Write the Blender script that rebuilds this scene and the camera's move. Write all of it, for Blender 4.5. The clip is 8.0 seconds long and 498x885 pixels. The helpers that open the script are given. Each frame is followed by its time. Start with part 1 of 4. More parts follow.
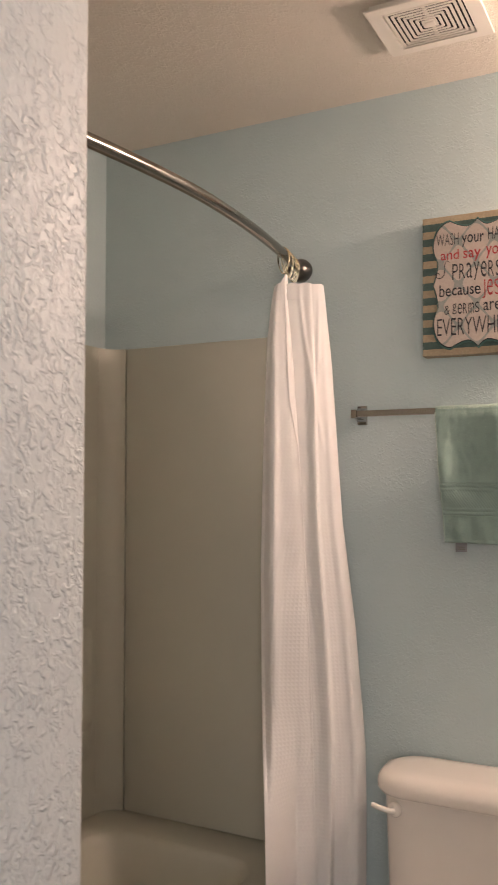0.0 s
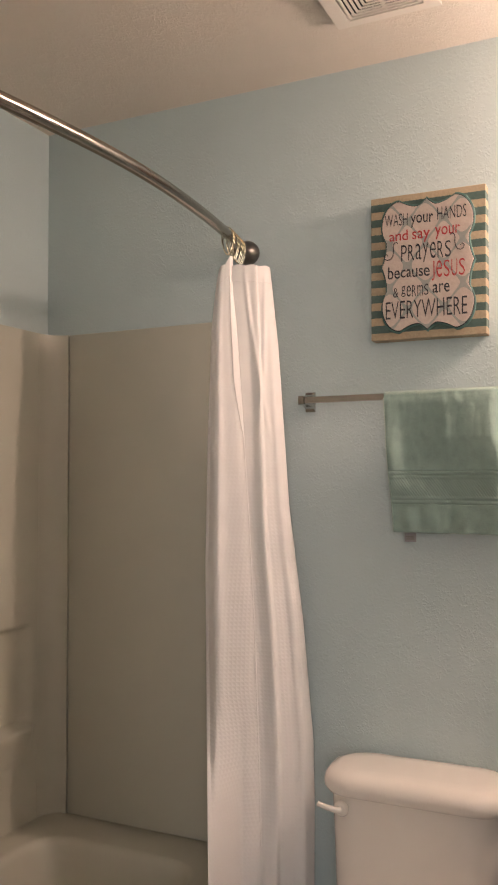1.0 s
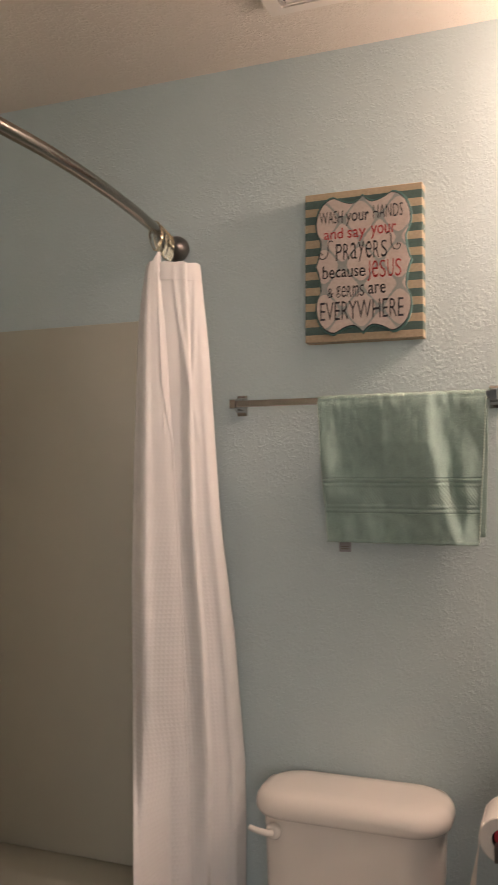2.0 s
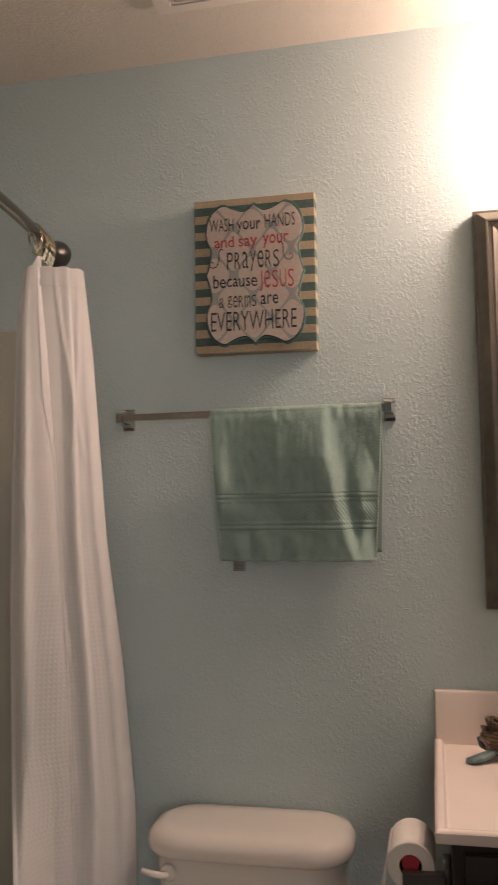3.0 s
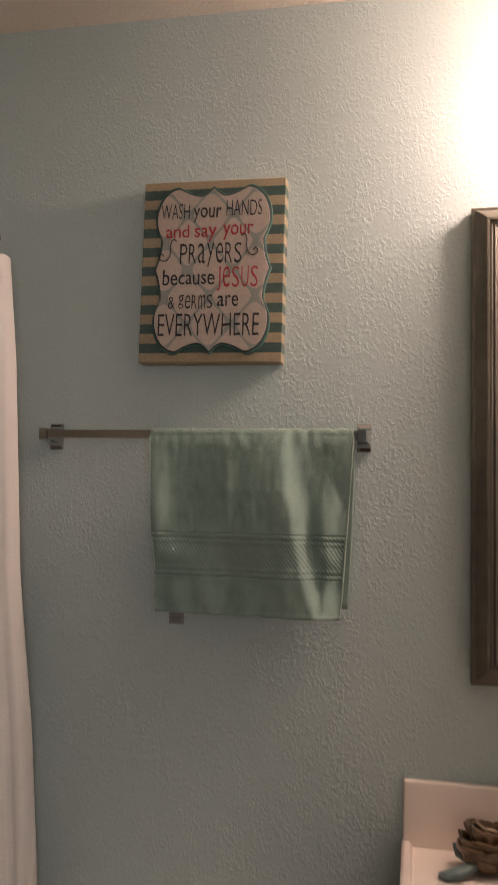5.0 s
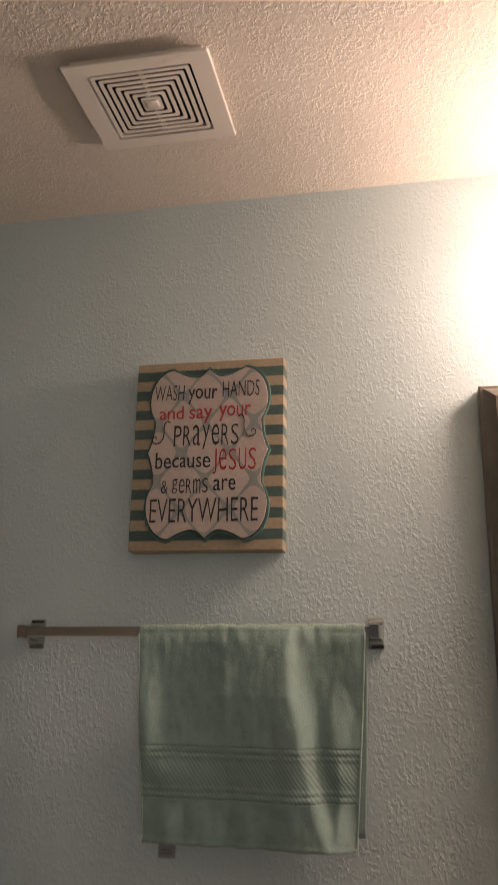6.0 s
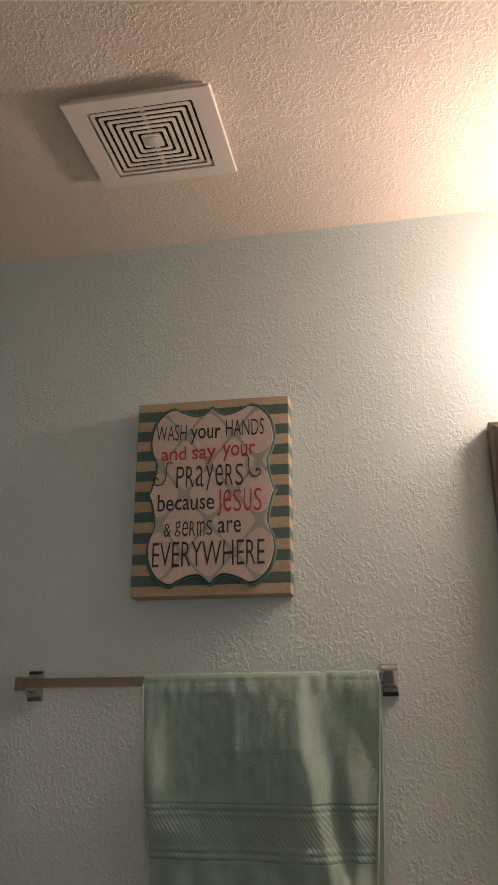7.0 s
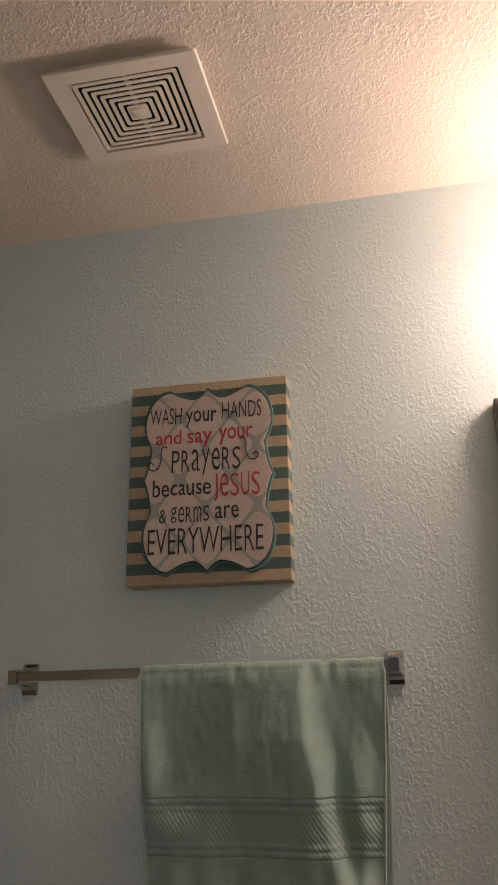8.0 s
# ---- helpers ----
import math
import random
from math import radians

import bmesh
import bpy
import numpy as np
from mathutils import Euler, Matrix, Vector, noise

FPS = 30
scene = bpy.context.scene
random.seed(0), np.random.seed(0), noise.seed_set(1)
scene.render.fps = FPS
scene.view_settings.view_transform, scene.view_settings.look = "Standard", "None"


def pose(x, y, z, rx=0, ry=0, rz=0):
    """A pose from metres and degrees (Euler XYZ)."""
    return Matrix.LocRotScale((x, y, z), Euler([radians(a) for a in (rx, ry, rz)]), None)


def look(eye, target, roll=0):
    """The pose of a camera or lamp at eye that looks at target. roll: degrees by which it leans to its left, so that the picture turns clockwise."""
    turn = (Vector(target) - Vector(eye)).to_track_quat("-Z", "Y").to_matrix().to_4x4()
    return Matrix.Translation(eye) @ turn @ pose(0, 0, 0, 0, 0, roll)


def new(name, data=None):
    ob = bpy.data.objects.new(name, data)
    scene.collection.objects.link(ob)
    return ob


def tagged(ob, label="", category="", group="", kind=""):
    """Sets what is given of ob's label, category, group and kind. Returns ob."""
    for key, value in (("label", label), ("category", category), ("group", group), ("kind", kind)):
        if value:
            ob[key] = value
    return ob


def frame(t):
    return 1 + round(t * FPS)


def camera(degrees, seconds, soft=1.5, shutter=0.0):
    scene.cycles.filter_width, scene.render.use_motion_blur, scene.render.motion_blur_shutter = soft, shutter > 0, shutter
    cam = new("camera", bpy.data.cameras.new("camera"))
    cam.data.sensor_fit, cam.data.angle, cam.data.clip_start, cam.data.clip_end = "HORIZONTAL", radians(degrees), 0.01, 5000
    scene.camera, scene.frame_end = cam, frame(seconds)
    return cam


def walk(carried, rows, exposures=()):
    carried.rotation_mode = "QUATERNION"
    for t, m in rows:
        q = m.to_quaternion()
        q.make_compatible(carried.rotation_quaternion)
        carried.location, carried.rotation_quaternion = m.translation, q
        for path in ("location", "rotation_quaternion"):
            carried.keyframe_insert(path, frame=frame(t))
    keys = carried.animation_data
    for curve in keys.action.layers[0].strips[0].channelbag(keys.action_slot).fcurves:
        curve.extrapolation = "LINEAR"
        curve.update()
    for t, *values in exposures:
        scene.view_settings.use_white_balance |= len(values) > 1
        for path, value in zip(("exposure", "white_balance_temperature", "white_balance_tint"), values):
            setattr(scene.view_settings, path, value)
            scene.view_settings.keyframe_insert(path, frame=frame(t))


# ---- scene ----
cam = camera(32.9, 8.0, shutter=0.5)
PATH = [
    (0, (0.767, -2.132, 1.439), (-0.151, -0.357, 1.527), -0.0),
    (0.5, (0.78, -2.067, 1.41), (-0.099, -0.274, 1.516), 0.0),
    (1, (0.792, -2.032, 1.414), (-0.064, -0.227, 1.499), -0.2),
    (1.2, (0.804, -2.01, 1.435), (-0.057, -0.207, 1.494), -0.3),
    (2.3, (0.742, -1.918, 1.442), (0.128, -0.03, 1.531), -0.4),
    (2.5, (0.726, -1.9, 1.438), (0.173, 0.019, 1.539), -0.5),
    (3, (0.7, -1.873, 1.432), (0.275, 0.078, 1.553), -1.2),
    (3.5, (0.702, -1.82, 1.439), (0.377, 0.15, 1.54), -1.3),
    (4, (0.695, -1.716, 1.443), (0.415, 0.26, 1.566), -0.5),
    (4.2, (0.709, -1.688, 1.45), (0.414, 0.287, 1.572), -0.2),
    (5.3, (0.703, -1.523, 1.478), (0.388, -0.03, 1.671), 1.5),
    (5.5, (0.703, -1.502, 1.491), (0.294, 0.422, 1.855), 1.4),
    (6, (0.682, -1.455, 1.514), (0.304, 0.425, 2.081), 0.7),
    (6.5, (0.654, -1.444, 1.52), (0.307, 0.422, 2.15), -0.1),
    (7, (0.646, -1.422, 1.524), (0.301, 0.434, 2.184), -0.3),
    (7.5, (0.656, -1.392, 1.518), (0.303, 0.458, 2.192), -0.6),
    (8, (0.659, -1.362, 1.517), (0.287, 0.491, 2.17), -1.1),
]
EXPOSURE = [(0, 0.85), (1.2, 0.85), (2.5, 0.26), (3.5, 0.03), (4.2, -0.08), (5.5, -0.16), (6.5, -0.28), (8.0, -0.32)]
walk(cam, [(t, look(eye, target, roll)) for t, eye, target, roll in PATH], EXPOSURE)

# ---- world and lights ----
world = bpy.data.worlds.new("world")
scene.world = world
world.use_nodes = True
world.node_tree.nodes["Background"].inputs["Color"].default_value = (0.9, 0.92, 1.0, 1)
world.node_tree.nodes["Background"].inputs["Strength"].default_value = 0.05
BULB_STRENGTH = 200.0
BULB_COLOUR = (1.0, 0.708, 0.585)


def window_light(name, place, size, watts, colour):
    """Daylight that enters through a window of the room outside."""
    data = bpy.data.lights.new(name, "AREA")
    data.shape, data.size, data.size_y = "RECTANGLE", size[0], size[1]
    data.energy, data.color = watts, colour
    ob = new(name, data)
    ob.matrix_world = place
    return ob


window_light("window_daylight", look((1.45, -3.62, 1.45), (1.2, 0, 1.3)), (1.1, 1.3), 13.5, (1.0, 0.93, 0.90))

# ---- plan ----
CEIL = 2.463
WEST = -0.845
EAST = 1.60
ENTRY = -1.40          # inner face of the wall with the doorway
ENTRY_BACK = -1.58
JAMB = 0.193            # free end of that wall
COUNTER = 0.908


# ---- node materials ----
def material(name):
    mat = bpy.data.materials.new(name)
    mat.use_nodes = True
    nt = mat.node_tree
    return mat, nt, nt.nodes["Principled BSDF"]


def node(nt, kind, **settings):
    n = nt.nodes.new(kind)
    for key, value in settings.items():
        n.inputs[key.replace("_", " ")].default_value = value
    return n


def coords(nt, scale=(1, 1, 1)):
    tex = nt.nodes.new("ShaderNodeNewGeometry")
    mapping = nt.nodes.new("ShaderNodeMapping")
    mapping.inputs["Scale"].default_value = scale
    nt.links.new(tex.outputs["Position"], mapping.inputs["Vector"])
    return mapping.outputs["Vector"]


def ramp(nt, source, low, high, a=(0, 0, 0, 1), b=(1, 1, 1, 1)):
    r = nt.nodes.new("ShaderNodeValToRGB")
    r.color_ramp.elements[0].position, r.color_ramp.elements[1].position = low, high
    r.color_ramp.elements[0].color, r.color_ramp.elements[1].color = a, b
    nt.links.new(source, r.inputs["Fac"])
    return r.outputs["Color"]


def math_node(nt, op, a, b=None):
    m = nt.nodes.new("ShaderNodeMath")
    m.operation = op
    for i, v in enumerate((a, b)):
        if v is None:
            continue
        if isinstance(v, (int, float)):
            m.inputs[i].default_value = v
        else:
            nt.links.new(v, m.inputs[i])
    return m.outputs[0]


def mix_colour(nt, fac, a, b):
    m = nt.nodes.new("ShaderNodeMix")
    m.data_type = "RGBA"
    if isinstance(fac, (int, float)):
        m.inputs[0].default_value = fac
    else:
        nt.links.new(fac, m.inputs[0])
    for i, v in ((6, a), (7, b)):
        if isinstance(v, tuple):
            m.inputs[i].default_value = v
        else:
            nt.links.new(v, m.inputs[i])
    return m.outputs[2]


def add_bump(nt, bsdf, height, strength, distance, under=None):
    b = nt.nodes.new("ShaderNodeBump")
    b.inputs["Strength"].default_value = strength
    b.inputs["Distance"].default_value = distance
    nt.links.new(height, b.inputs["Height"])
    if under is not None:
        nt.links.new(under, b.inputs["Normal"])
    nt.links.new(b.outputs["Normal"], bsdf.inputs["Normal"])
    return b.outputs["Normal"]


def rgba(c):
    return (c[0], c[1], c[2], 1)


def textured_paint(name, colour, scale, depth, rough=0.6):
    """Sprayed and knocked-down wall texture under paint: short flat-topped strokes with smooth gaps."""
    mat, nt, bsdf = material(name)
    at = coords(nt, (1.0, 1.0, 0.8))
    n1 = node(nt, "ShaderNodeTexNoise", Scale=scale, Detail=2.0, Roughness=0.5, Distortion=0.7)
    n2 = node(nt, "ShaderNodeTexNoise", Scale=scale * 0.16, Detail=2.0, Roughness=0.5)
    n3 = node(nt, "ShaderNodeTexNoise", Scale=1.7, Detail=3.0, Roughness=0.6)
    n4 = node(nt, "ShaderNodeTexNoise", Scale=scale * 4, Detail=2.0, Roughness=0.5)
    calm = node(nt, "ShaderNodeTexNoise", Scale=scale * 0.20, Detail=1.5, Roughness=0.5)
    for n in (n1, n2, n3, n4, calm):
        nt.links.new(at, n.inputs["Vector"])
    shifted = math_node(nt, "ADD", n1.outputs["Fac"], math_node(nt, "MULTIPLY", math_node(nt, "SUBTRACT", n2.outputs["Fac"], 0.5), 0.30))
    islands = math_node(nt, "MULTIPLY", ramp(nt, shifted, 0.45, 0.63), ramp(nt, calm.outputs["Fac"], 0.36, 0.52, (0.2, 0.2, 0.2, 1)))
    fine = math_node(nt, "MULTIPLY", n4.outputs["Fac"], 0.06)
    height = math_node(nt, "ADD", math_node(nt, "ADD", islands, fine), math_node(nt, "MULTIPLY", n1.outputs["Fac"], 0.45))
    add_bump(nt, bsdf, height, 1.0, depth)
    tone = mix_colour(nt, ramp(nt, n3.outputs["Fac"], 0.35, 0.7), rgba([c * 0.95 for c in colour]), rgba(colour))
    nt.links.new(tone, bsdf.inputs["Base Color"])
    bsdf.inputs["Roughness"].default_value = rough
    return mat


def plain(name, colour, rough=0.4, metal=0.0, grain=40.0, vary=0.08, bump=0.0, coat=0.0, stretch=(1, 1, 1)):
    """A surface with a little uneven tone and gloss."""
    mat, nt, bsdf = material(name)
    at = coords(nt, stretch)
    n = node(nt, "ShaderNodeTexNoise", Scale=grain, Detail=4.0, Roughness=0.6)
    m = node(nt, "ShaderNodeTexNoise", Scale=grain * 0.12, Detail=2.0, Roughness=0.6)
    nt.links.new(at, n.inputs["Vector"])
    nt.links.new(at, m.inputs["Vector"])
    both = math_node(nt, "MULTIPLY", math_node(nt, "ADD", n.outputs["Fac"], m.outputs["Fac"]), 0.5)
    tone = mix_colour(nt, ramp(nt, both, 0.35, 0.65), rgba([c * (1 - vary) for c in colour]), rgba(colour))
    nt.links.new(tone, bsdf.inputs["Base Color"])
    bsdf.inputs["Metallic"].default_value = metal
    gloss = math_node(nt, "ADD", math_node(nt, "MULTIPLY", math_node(nt, "SUBTRACT", both, 0.5), 0.25), rough)
    nt.links.new(gloss, bsdf.inputs["Roughness"])
    bsdf.inputs["Coat Weight"].default_value = coat
    if bump:
        add_bump(nt, bsdf, n.outputs["Fac"], 0.5, bump)
    return mat


WALL = textured_paint("blue_grey_wall_paint", (0.538, 0.637, 0.650), 145.0, 0.00044, 0.5)
HALL_PAINT = textured_paint("off_white_wall_paint", (0.605, 0.635, 0.645), 105.0, 0.0016, 0.45)
CEILING = textured_paint("white_ceiling_texture", (0.755, 0.692, 0.612), 150.0, 0.00085, 0.8)
FLOOR = plain("vinyl_floor", (0.19, 0.16, 0.13), 0.4, grain=18, vary=0.2)
ACRYLIC = plain("almond_acrylic", (0.495, 0.485, 0.412), 0.5, grain=9, vary=0.03)
PORCELAIN = plain("white_porcelain", (0.80, 0.748, 0.685), 0.06, grain=6, vary=0.02, coat=0.3)
MARBLE = plain("cultured_marble", (0.95, 0.845, 0.775), 0.16, grain=5, vary=0.05, coat=0.2)
NICKEL = plain("brushed_nickel", (0.30, 0.27, 0.235), 0.20, 1.0, grain=220, vary=0.15)
CHROME = plain("chrome", (0.40, 0.39, 0.385), 0.16, 1.0, grain=60, vary=0.05)
DARK_METAL = plain("dark_nickel", (0.17, 0.155, 0.14), 0.32, 1.0, grain=120, vary=0.1)
ESPRESSO = plain("espresso_wood", (0.045, 0.028, 0.02), 0.35, grain=60, vary=0.4, bump=0.0004, stretch=(6, 6, 0.6))
DOOR_PAINT = plain("door_paint", (0.66, 0.64, 0.61), 0.45, grain=30, vary=0.04)
VENT_PLASTIC = plain("vent_plastic", (0.80, 0.75, 0.68), 0.4, grain=20, vary=0.05)
# near-black: the shade inside the vent slots and roll core, put into a colour
BLACK = plain("cavity_shade_black", (0.012, 0.011, 0.010), 0.8, grain=30, vary=0.3)
PAPER = plain("tissue_paper", (0.86, 0.82, 0.76), 0.9, grain=150, vary=0.06, bump=0.0006)
RED = plain("red_plastic", (0.50, 0.035, 0.05), 0.35, grain=20, vary=0.1)
PLATE = plain("satin_metal", (0.50, 0.395, 0.35), 0.42, 0.9, grain=40, vary=0.08)
RIM_METAL = plain("antique_pewter_frame", (0.185, 0.170, 0.138), 0.42, 0.5, grain=35, vary=0.35)
RIM_GOLD = plain("champagne_frame", (0.140, 0.130, 0.108), 0.5, 0.4, grain=35, vary=0.3)
BEAD_METAL = plain("champagne_beads", (0.30, 0.27, 0.22), 0.35, 0.8, grain=60, vary=0.2)
HOOK_METAL = plain("warm_nickel_wire", (0.52, 0.45, 0.32), 0.18, 1.0, grain=60, vary=0.1)
POLISHED = plain("polished_chrome", (0.48, 0.465, 0.45), 0.06, 1.0, grain=60, vary=0.05)
INK = plain("black_ink", (0.02, 0.022, 0.03), 0.6, grain=60, vary=0.3)
INK_RED = plain("red_ink", (0.42, 0.04, 0.045), 0.6, grain=60, vary=0.3)
TEAL_EDGE = plain("teal_paint", (0.07, 0.17, 0.15), 0.6, grain=60, vary=0.3)
TAG_GREY = plain("satin_tag", (0.27, 0.27, 0.28), 0.5, grain=60, vary=0.1)
SHELL = plain("driftwood_resin", (0.31, 0.195, 0.105), 0.34, grain=110, vary=0.9, bump=0.001, stretch=(0.5, 0.5, 2.2))
SHELL_DARK = plain("dark_resin", (0.07, 0.04, 0.025), 0.5, grain=90, vary=0.6, bump=0.001)
TURTLE_TEAL = plain("teal_resin", (0.20, 0.29, 0.295), 0.4, grain=110, vary=0.65, bump=0.0005)


def mirror_glass():
    mat, nt, bsdf = material("mirror_glass")
    bsdf.inputs["Base Color"].default_value = (0.74, 0.77, 0.77, 1)
    bsdf.inputs["Metallic"].default_value = 1
    bsdf.inputs["Roughness"].default_value = 0.015
    return mat


def bulb_glow():
    mat, nt, bsdf = material("frosted_bulb_glow")
    bsdf.inputs["Base Color"].default_value = (0.9, 0.88, 0.84, 1)
    bsdf.inputs["Emission Color"].default_value = rgba(BULB_COLOUR)
    bsdf.inputs["Emission Strength"].default_value = BULB_STRENGTH
    return mat


def curtain_cloth():
    """White waffle-weave polyester, a little see-through."""
    mat, nt, bsdf = material("white_waffle_cloth")
    uv = nt.nodes.new("ShaderNodeUVMap")
    uv.uv_map = "UVMap"
    split = nt.nodes.new("ShaderNodeSeparateXYZ")
    nt.links.new(uv.outputs["UV"], split.inputs["Vector"])
    a = math_node(nt, "SINE", math_node(nt, "MULTIPLY", split.outputs["X"], 2 * math.pi / 0.0105))
    b = math_node(nt, "SINE", math_node(nt, "MULTIPLY", split.outputs["Y"], 2 * math.pi / 0.0105))
    waffle = math_node(nt, "MAXIMUM", a, b)
    n = node(nt, "ShaderNodeTexNoise", Scale=14.0, Detail=3.0)
    nt.links.new(coords(nt), n.inputs["Vector"])
    # the upper panel is plain, the lower one woven deeper
    woven = math_node(nt, "ADD", math_node(nt, "MULTIPLY", ramp(nt, math_node(nt, "MULTIPLY", split.outputs["Y"], 0.5), 0.55, 0.80, (1, 1, 1, 1), (0, 0, 0, 1)), 0.24), 0.01)
    height = math_node(nt, "ADD", math_node(nt, "MULTIPLY", waffle, woven), n.outputs["Fac"])
    add_bump(nt, bsdf, height, 0.8, 0.0013)
    tone = mix_colour(nt, n.outputs["Fac"], (0.94, 0.915, 0.895, 1), (0.955, 0.935, 0.915, 1))
    nt.links.new(tone, bsdf.inputs["Base Color"])
    bsdf.inputs["Roughness"].default_value = 0.62
    bsdf.inputs["Sheen Weight"].default_value = 0.4
    thin = nt.nodes.new("ShaderNodeBsdfTranslucent")
    thin.inputs["Color"].default_value = (0.94, 0.905, 0.875, 1)
    both = nt.nodes.new("ShaderNodeMixShader")
    both.inputs["Fac"].default_value = 0.26
    nt.links.new(bsdf.outputs[0], both.inputs[1])
    nt.links.new(thin.outputs[0], both.inputs[2])
    nt.links.new(both.outputs[0], nt.nodes["Material Output"].inputs["Surface"])
    return mat


def terry(name, colour, pile, ribs=False):
    """Looped towel pile; ribs gives the flat woven band with slanting cords."""
    mat, nt, bsdf = material(name)
    at = coords(nt)
    n = node(nt, "ShaderNodeTexNoise", Scale=420.0, Detail=2.0, Roughness=0.7)
    m = node(nt, "ShaderNodeTexNoise", Scale=45.0, Detail=3.0, Roughness=0.6)
    nt.links.new(at, n.inputs["Vector"])
    nt.links.new(at, m.inputs["Vector"])
    height = math_node(nt, "ADD", n.outputs["Fac"], math_node(nt, "MULTIPLY", m.outputs["Fac"], 0.8))
    if ribs:
        w = node(nt, "ShaderNodeTexWave", Scale=58.0, Distortion=2.2, Detail=2.0)
        turned = nt.nodes.new("ShaderNodeMapping")
        turned.inputs["Rotation"].default_value = (0, radians(35), 0)
        nt.links.new(at, turned.inputs["Vector"])
        nt.links.new(turned.outputs["Vector"], w.inputs["Vector"])
        height = math_node(nt, "ADD", height, math_node(nt, "MULTIPLY", w.outputs["Fac"], 0.55))
    add_bump(nt, bsdf, height, 0.9, pile)
    tone = mix_colour(nt, ramp(nt, height, 0.5, 1.2), rgba([c * 0.78 for c in colour]), rgba(colour))
    nt.links.new(tone, bsdf.inputs["Base Color"])
    bsdf.inputs["Roughness"].default_value = 0.95
    bsdf.inputs["Sheen Weight"].default_value = 0.15
    bsdf.inputs["Sheen Roughness"].default_value = 0.4
    return mat


def striped_box():
    """Hand-painted teal and tan stripes, worn a little at the edges."""
    mat, nt, bsdf = material("teal_and_tan_stripes")
    own = nt.nodes.new("ShaderNodeTexCoord")
    split = nt.nodes.new("ShaderNodeSeparateXYZ")
    nt.links.new(own.outputs["Object"], split.inputs["Vector"])
    n = node(nt, "ShaderNodeTexNoise", Scale=160.0, Detail=4.0, Roughness=0.7)
    nt.links.new(own.outputs["Object"], n.inputs["Vector"])
    wobble = math_node(nt, "MULTIPLY", math_node(nt, "SUBTRACT", n.outputs["Fac"], 0.5), 0.0022)
    z = math_node(nt, "ADD", math_node(nt, "SUBTRACT", split.outputs["Z"], 0.0176), wobble)
    band = math_node(nt, "MODULO", math_node(nt, "ADD", math_node(nt, "DIVIDE", z, 0.01878), 20), 2.0)
    teal = math_node(nt, "LESS_THAN", band, 1.0)
    worn = ramp(nt, n.outputs["Fac"], 0.3, 0.75)
    teal_tone = mix_colour(nt, worn, (0.055, 0.098, 0.088, 1), (0.085, 0.14, 0.125, 1))
    tan_tone = mix_colour(nt, worn, (0.34, 0.27, 0.18, 1), (0.46, 0.37, 0.25, 1))
    nt.links.new(mix_colour(nt, teal, tan_tone, teal_tone), bsdf.inputs["Base Color"])
    bsdf.inputs["Roughness"].default_value = 0.65
    add_bump(nt, bsdf, n.outputs["Fac"], 0.3, 0.0005)
    return mat


def trellis_face(cx, cz):
    """Pinkish panel with a faint grey lattice printed on it."""
    mat, nt, bsdf = material("lattice_print")
    geo = nt.nodes.new("ShaderNodeNewGeometry")
    split = nt.nodes.new("ShaderNodeSeparateXYZ")
    nt.links.new(geo.outputs["Position"], split.inputs["Vector"])
    n = node(nt, "ShaderNodeTexNoise", Scale=110.0, Detail=4.0, Roughness=0.7)
    nt.links.new(geo.outputs["Position"], n.inputs["Vector"])
    u = math_node(nt, "COSINE", math_node(nt, "MULTIPLY", math_node(nt, "SUBTRACT", split.outputs["X"], cx), 2 * math.pi / 0.088))
    v = math_node(nt, "COSINE", math_node(nt, "MULTIPLY", math_node(nt, "SUBTRACT", split.outputs["Z"], cz), 2 * math.pi / 0.106))
    s = math_node(nt, "ADD", math_node(nt, "ADD", u, v), math_node(nt, "MULTIPLY", math_node(nt, "MULTIPLY", u, v), 0.10))
    line = math_node(nt, "LESS_THAN", math_node(nt, "ABSOLUTE", s), 0.21)
    worn = ramp(nt, n.outputs["Fac"], 0.3, 0.7)
    ground = mix_colour(nt, worn, (0.425, 0.355, 0.315, 1), (0.51, 0.435, 0.385, 1))
    grey = mix_colour(nt, worn, (0.235, 0.265, 0.25, 1), (0.30, 0.31, 0.29, 1))
    nt.links.new(mix_colour(nt, line, ground, grey), bsdf.inputs["Base Color"])
    bsdf.inputs["Roughness"].default_value = 0.6
    return mat


MIRROR = mirror_glass()
GLOW = bulb_glow()
CLOTH = curtain_cloth()
TERRY = terry("sage_terry", (0.270, 0.375, 0.336), 0.0009)


def loose_pile():
    """Single loops of towel thread, thin enough to glow when lit, and coloured paler as if lit."""
    mat, nt, bsdf = material("terry_loops_lit_tone")
    n = node(nt, "ShaderNodeTexNoise", Scale=300.0, Detail=2.0)
    nt.links.new(coords(nt), n.inputs["Vector"])
    # paler than the cloth: light along the top edge, put into the colour
    tone = mix_colour(nt, n.outputs["Fac"], (0.58, 0.68, 0.62, 1), (0.68, 0.76, 0.70, 1))
    nt.links.new(tone, bsdf.inputs["Base Color"])
    bsdf.inputs["Roughness"].default_value = 0.95
    thin = nt.nodes.new("ShaderNodeBsdfTranslucent")
    nt.links.new(tone, thin.inputs["Color"])
    both = nt.nodes.new("ShaderNodeMixShader")
    both.inputs["Fac"].default_value = 0.6
    nt.links.new(bsdf.outputs[0], both.inputs[1])
    nt.links.new(thin.outputs[0], both.inputs[2])
    nt.links.new(both.outputs[0], nt.nodes["Material Output"].inputs["Surface"])
    return mat


LOOPS = loose_pile()
TERRY_EDGE = terry("sage_overlock_stitching", (0.36, 0.46, 0.41), 0.0005)
